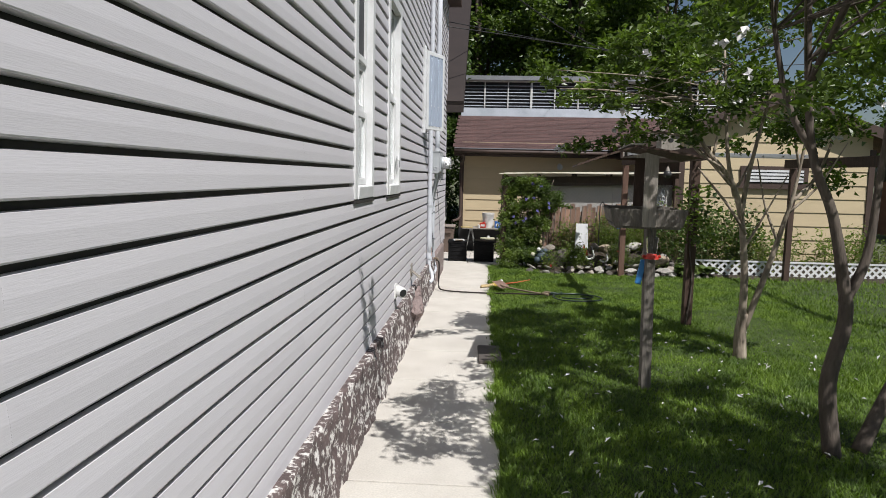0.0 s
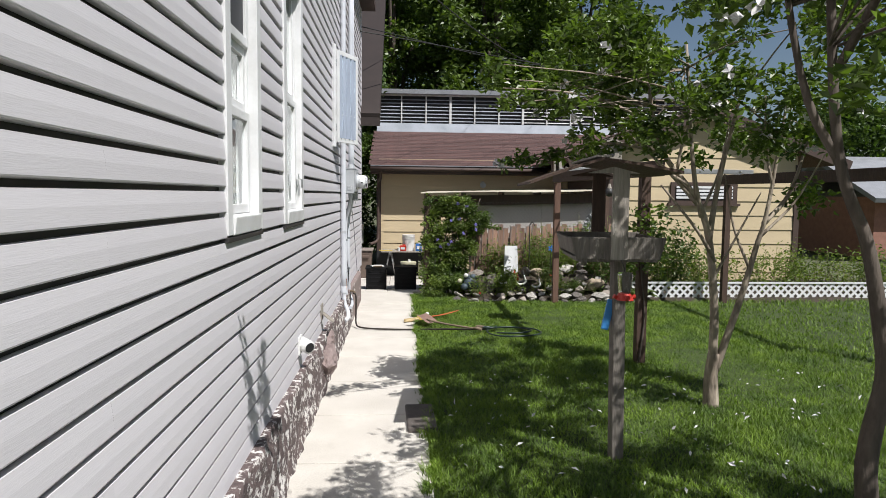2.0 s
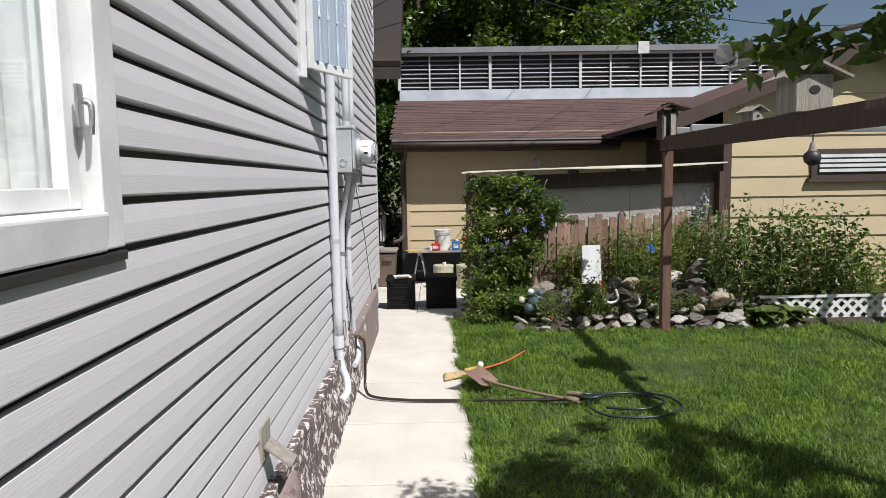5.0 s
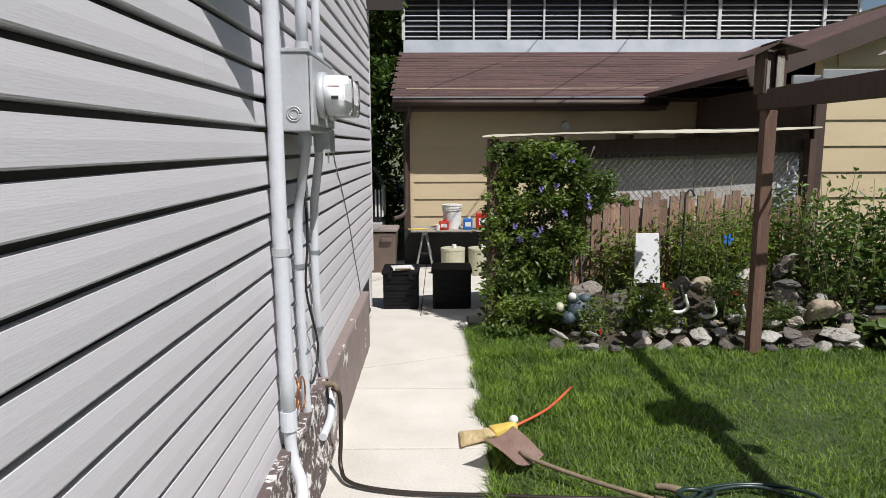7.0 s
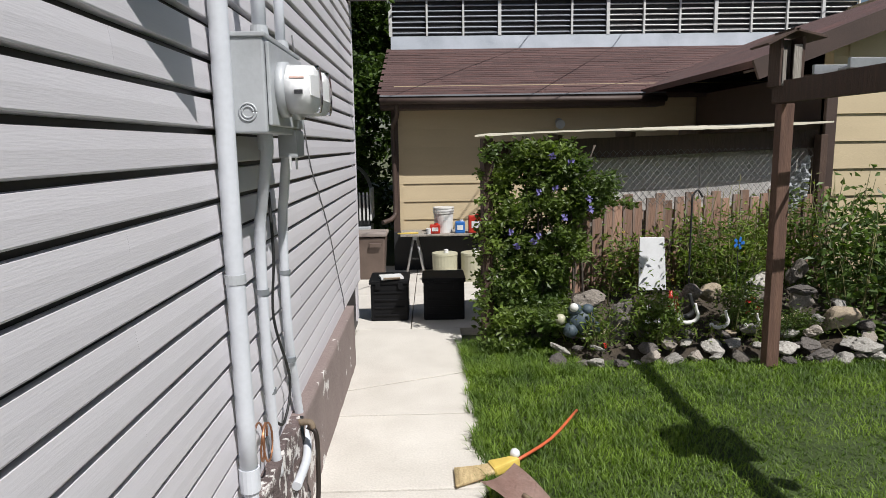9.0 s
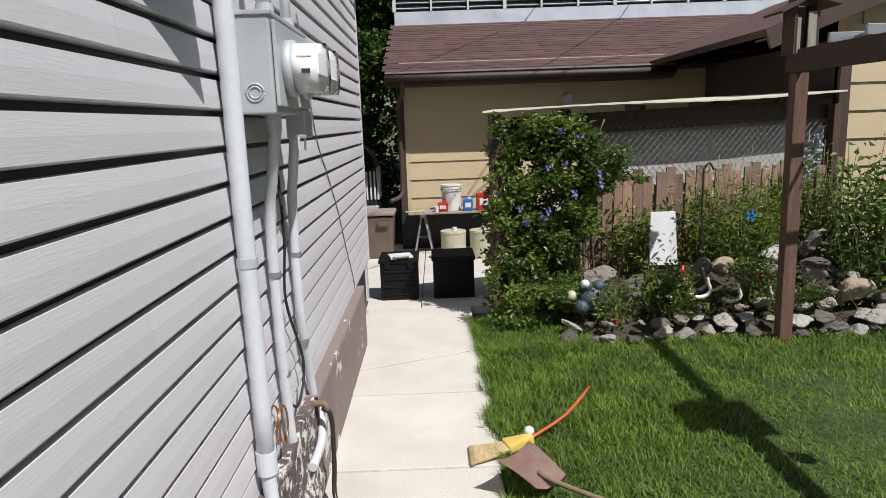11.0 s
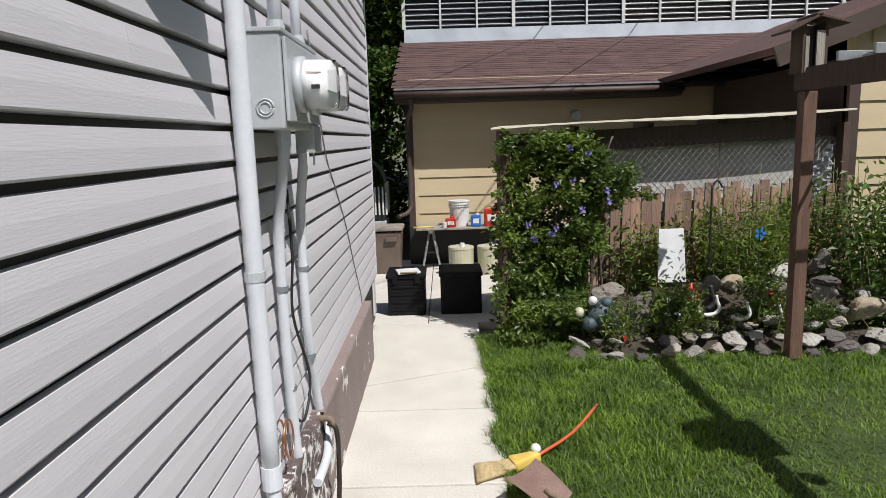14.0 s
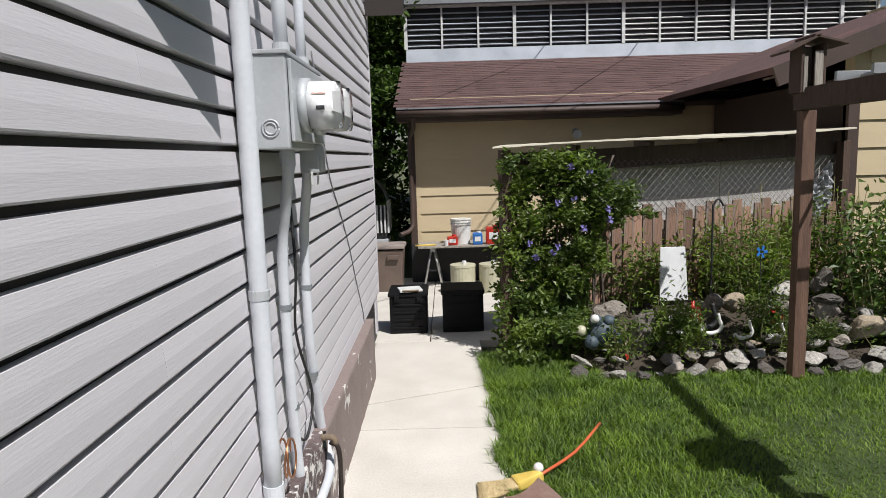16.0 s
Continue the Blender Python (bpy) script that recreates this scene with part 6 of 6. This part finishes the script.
l2 = [([(2.22, 4.08, -0.02), (2.17, 4.1, 0.45), (2.25, 4.12, 0.85), (2.21, 4.12, 1.12), (2.12, 4.12, 1.5), (1.97, 4.15, 1.95), (1.9, 4.2, 3.0)], 0.056, 0.018),
      ([(2.23, 4.12, 0.95), (2.35, 4.13, 1.25), (2.40, 4.15, 1.8), (2.5, 4.2, 2.8)], 0.035, 0.012),
      ([(2.42, 4.15, 0.0), (2.62, 4.25, 0.35), (2.9, 4.35, 0.9), (3.05, 4.4, 1.6), (3.1, 4.4, 2.6)], 0.05, 0.018),
      ([(2.0, 4.15, 1.85), (1.8, 4.2, 2.3), (1.6, 4.3, 3.6)], 0.025, 0.01),
      ([(1.95, 4.15, 2.3), (1.95, 3.5, 3.0), (1.6, 2.6, 3.2)], 0.022, 0.008), ([(1.95, 3.5, 3.0), (2.0, 2.4, 3.1), (2.2, 1.2, 3.2)], 0.02, 0.008)]
# Limbs for the unseen shadow-casting shoots.
l2 += [([(1.6, 2.6, 3.2), (1.0, 3.2, 2.78), (0.45, 3.25, 2.62), (0.315, 3.22, 2.75)], 0.014, 0.005), ([(0.45, 3.25, 2.62), (0.33, 3.48, 2.68), (0.315, 3.43, 3.1)], 0.008, 0.003), ([(0.45, 3.25, 2.62), (0.315, 3.13, 2.9), (0.315, 3.03, 3.2)], 0.008, 0.003)]
l2 += twigs([(1.93, 4.2, 2.4), (2.45, 4.2, 2.3), (1.75, 4.25, 2.6), (1.92, 3.0, 3.05)], c2, 4, 26)
build_tree("tree", "multi-stemmed flowering tree with brown bark on the lawn", l2, c2, 3300, 0.06, M_LEAF_TREE, M_BARK_DARK, 12, (2.25, 4.1, 0), 44)

pc = thing("climbing_rose", (2.41, 7.79, 0), "leafy climbing rose round the dark pergola post", "climbing plant")
rc = random.Random(17)
part("stem", tube([(-0.03, -0.065, 0), (0.02, -0.06, 0.5), (-0.03, -0.06, 1.0), (0.03, -0.06, 1.5)], (0.012, 0.005), 6, 4), M_BARK_DARK, pc)
cr = np.array([(rc.gauss(0.02, 0.11), rc.gauss(-0.06, 0.08), rc.uniform(0.95, 1.62)) for _ in range(420)])
ob = new("foliage", leaf_cloud("foliage", cr, (0, -0.4, 0.8), 0.06, M_LEAF_TREE, 18, 0.6))
ob.parent = pc

bl = thing("blossom", (0.72, 6.40, 1.95), "single white blossom at a branch tip", "flower")
fo = new("petals", leaf_cloud("petals", np.zeros((9, 3)), (-0.3, -1, 0.2), 0.06, M_PETAL, 71, 0.9))
fo.parent = bl


def far_tree(x, y, h, rad, seed, mat, per=26):
    r = random.Random(seed)
    cl = []
    for _ in range(130):
        z = r.uniform(h * 0.22, h)
        f = math.sin(math.pi * (0.15 + 0.8 * (z / h - 0.22) / 0.78)) ** 0.7
        a, d = r.uniform(0, 6.28), math.sqrt(r.random())
        cl.append((x + math.cos(a) * d * rad * f, y + math.sin(a) * d * rad * f, z, r.uniform(0.5, 1.15)))
    limbs = [([(x, y, -0.3), (x + 0.1, y, h * 0.3), (x, y, h * 0.85)], 0.28, 0.08)]
    for k in range(7):
        c = cl[k * 9]
        limbs.append(([(x, y, h * 0.25 + k * 0.5), ((x + c[0]) / 2, (y + c[1]) / 2, c[2] * 0.9), c[:3]], 0.1, 0.03))
    build_tree("tree", "tall leafy garden tree beyond the garage", limbs, cl, per * 9, 0.24, mat, M_BARK_DARK, seed, (x, y, -0.235))


for k, (x, y, h, rad) in enumerate(((-4.5, 27, 12, 3.6), (-0.5, 30, 13, 4.0), (3.8, 29, 13, 3.6), (7.8, 31, 12, 3.8), (-3.2, 21.5, 8, 2.2), (12.5, 34, 6.5, 3.0), (-9, 30, 13, 4), (21, 32, 6, 3.0), (1.5, 35, 14, 4.5), (6, 37, 13, 4.2), (-3, 36, 14, 4.5))):
    far_tree(x, y, h, rad, 100 + k, M_LEAF_YEL if k in (1, 2, 5, 8) else M_LEAF_DARK)
hb = random.Random(88)
build_tree("hedge", "dark leafy bushes behind the house corner", [([(-2.4, 19.2, -0.2), (-2.4, 19.2, 1.5)], 0.06, 0.03)], [(hb.uniform(-4.2, -0.95), hb.uniform(18.4, 21.0), hb.uniform(0.2, 5.4), hb.uniform(0.35, 0.65)) for _ in range(150)], 420, 0.14, M_LEAF_DARK, M_BARK_DARK, 90, (-2.4, 19.2, -0.235))


build_tree("hedge", "dark leafy bushes far behind the garage", [([(-3, 24.5, -0.2), (-3, 24.5, 1.5)], 0.06, 0.03)], [(hb.uniform(-7, -0.3), hb.uniform(23.6, 25.5), hb.uniform(0.2, 4.6), hb.uniform(0.45, 0.8)) for _ in range(120)], 240, 0.2, M_LEAF_DARK, M_BARK_DARK, 91, (-3, 24.5, -0.235))


# neighbour house seen at the right, and fence lines that close the plot
def build_neighbours():
    n = thing("neighbour_house", (18.5, 24, -0.2), "low brick neighbour house with grey roof", "house")
    part("wall", box((0, 0, 1.0), (7, 5, 2.0)), M_BRICKRED, n)
    part("roof", box((0, -1.4, 2.62), (7.8, 3.6, 0.15), (24, 0, 0)), M_METAL_ROOF, n)
    part("roof", box((0, 1.6, 2.62), (7.8, 3.6, 0.15), (-24, 0, 0)), M_METAL_ROOF, n)
    for x in (-2.2, 0.4, 2.4):
        w = part("window", box((x, -2.53, 1.15), (1.1, 0.08, 0.9), None, 0.01), M_WHITE, n)
        part("pane", box((x, -2.58, 1.15), (0.92, 0.02, 0.74)), M_DARKINT, w)
    f = thing("board_fence", (12.0, 4, 0), "plain weathered board fence closing the yard", "fence")
    me = mesh_from("board", box((0, 0, 0.8), (0.02, 0.146, 1.6), None, 0.003), M_GREYWOOD)
    for k in range(120):
        shared("board", me, f, pose(0, -10 + k * 0.15, 0, 0, 0, 0))
    part("rail", box((0.04, -1.0, 1.2), (0.05, 18, 0.09)), M_GREYWOOD, f)
    part("rail", box((0.04, -1.0, 0.4), (0.05, 18, 0.09)), M_GREYWOOD, f)


build_neighbours()


def build_wires():
    for a, b, sag in (((-1.2, 12.2, 4.4), (14, 24, 6.0), 0.5), ((-1.2, 12.2, 4.5), (9, 30, 7.5), 0.4), ((-0.7, 8.9, 4.7), (4.6, 19.8, 5.1), 0.35)):
        a, b = Vector(a), Vector(b)
        solo("overhead_wire", tube([a, a.lerp(b, 0.5) - Vector((0, 0, sag)), b], 0.009, 6, 8), M_WIRE, "thin overhead service cable", "cable", "overhead cables")


build_wires()


# ---- grass ----
def grass_patch(name, n, x0, x1, y0, y1, h, w, seed, label, fade=(0, 0, 0)):
    """Blades over a rectangle, thinning out over the given metres at x0, x1 and y0."""
    r = np.random.RandomState(seed)
    x = x0 + (x1 - x0) * r.rand(n) ** 1.05
    y = y0 + (y1 - y0) * r.rand(n)
    keep = np.ones(n, bool)
    for f, d in zip(fade, (x - x0, x1 - x, y - y0)):
        if f:
            keep &= r.rand(n) < d / f
    x, y = x[keep], y[keep]
    n = len(x)
    az = r.rand(n) * 6.283
    lean = (0.4 + 0.9 * r.rand(n)) * h
    hh = h * (0.55 + 0.7 * r.rand(n))
    wx, wy = np.cos(az) * w, np.sin(az) * w
    lx, ly = -np.sin(az + r.normal(size=n) * 0.5) * lean, np.cos(az + r.normal(size=n) * 0.5) * lean
    z0 = np.full(n, -0.025)
    v = np.stack([np.stack([x - wx, y - wy, z0], 1), np.stack([x + wx, y + wy, z0], 1),
                  np.stack([x + lx * 0.4 + wx * 0.8, y + ly * 0.4 + wy * 0.8, z0 + hh * 0.65], 1), np.stack([x + lx * 0.4 - wx * 0.8, y + ly * 0.4 - wy * 0.8, z0 + hh * 0.65], 1),
                  np.stack([x + lx, y + ly, z0 + hh], 1)], 1).reshape(-1, 3)
    i = np.arange(n) * 5
    me = bpy.data.meshes.new(name)
    quads = np.stack([i, i + 1, i + 2, i + 3], 1)
    tris = np.stack([i + 3, i + 2, i + 4], 1)
    me.from_pydata(v.tolist(), [], quads.tolist() + tris.tolist())
    me.materials.append(M_GRASS)
    return tagged(new(name, me), label, "grass", kind="stuff")


grass_patch("grass", 310000, 0.15, 5.2, 1.2, 11.75, 0.05, 0.0032, 1, "short green mown lawn grass", (0, 1.6, 1.6))
grass_patch("grass", 52000, 3.4, 11.8, 0.5, 12.0, 0.062, 0.006, 2, "short green mown lawn grass", (1.6, 1.2, 2.0))
grass_patch("grass", 9000, 0.13, 1.0, 11.5, 12.35, 0.07, 0.003, 4, "longer grass round the vine foot")


def edge_tufts():
    """Uneven tufts that lean over the path's edge."""
    r = np.random.RandomState(3)
    c = r.rand(420, 1) * 11.3 + 1.0
    size = 0.3 + 0.7 * r.rand(420, 1) ** 2
    cx = 0.165 + 0.02 * np.sin(c * 2.3) + 0.018 * np.sin(c * 7.1 + 1) + 0.02 * r.normal(size=(420, 1))
    k = 26
    x = (cx + r.normal(size=(420, k)) * 0.022 * size).ravel()
    y = (c + r.normal(size=(420, k)) * 0.035).ravel()
    big = np.repeat(size, k, 1).ravel()
    n = len(x)
    az = r.rand(n) * 6.283
    h = (0.04 + 0.05 * r.rand(n)) * (0.6 + 0.5 * big)
    lx, ly = np.cos(az) * h * 0.7 - 0.018 * big, np.sin(az) * h * 0.7
    wx, wy = -np.sin(az) * 0.003, np.cos(az) * 0.003
    z = np.full(n, -0.02)
    v = np.stack([np.stack([x - wx, y - wy, z], 1), np.stack([x + wx, y + wy, z], 1),
                  np.stack([x + lx * 0.45 + wx * 0.8, y + ly * 0.45 + wy * 0.8, z + h * 0.75], 1), np.stack([x + lx * 0.45 - wx * 0.8, y + ly * 0.45 - wy * 0.8, z + h * 0.75], 1),
                  np.stack([x + lx, y + ly, z + h], 1)], 1).reshape(-1, 3)
    i = np.arange(n) * 5
    me = bpy.data.meshes.new("grass_edge")
    me.from_pydata(v.tolist(), [], np.stack([i, i + 1, i + 2, i + 3], 1).tolist() + np.stack([i + 3, i + 2, i + 4], 1).tolist())
    me.materials.append(M_GRASS)
    tagged(new("grass_edge", me), "longer ragged grass along the path edge", "grass", kind="stuff")


edge_tufts()
rp = np.random.RandomState(5)
pet = np.stack([0.3 + 3.6 * rp.rand(300), 2.6 + 4.8 * rp.rand(300) ** 1.2, np.full(300, 0.03)], 1)
tagged(new("fallen_petals", leaf_cloud("fallen_petals", pet, (0, 0, 2.5), 0.04, M_PETAL, 3, 0.4, 0.25, 0.6)), "white fallen petals scattered on the lawn", "petals", kind="stuff")
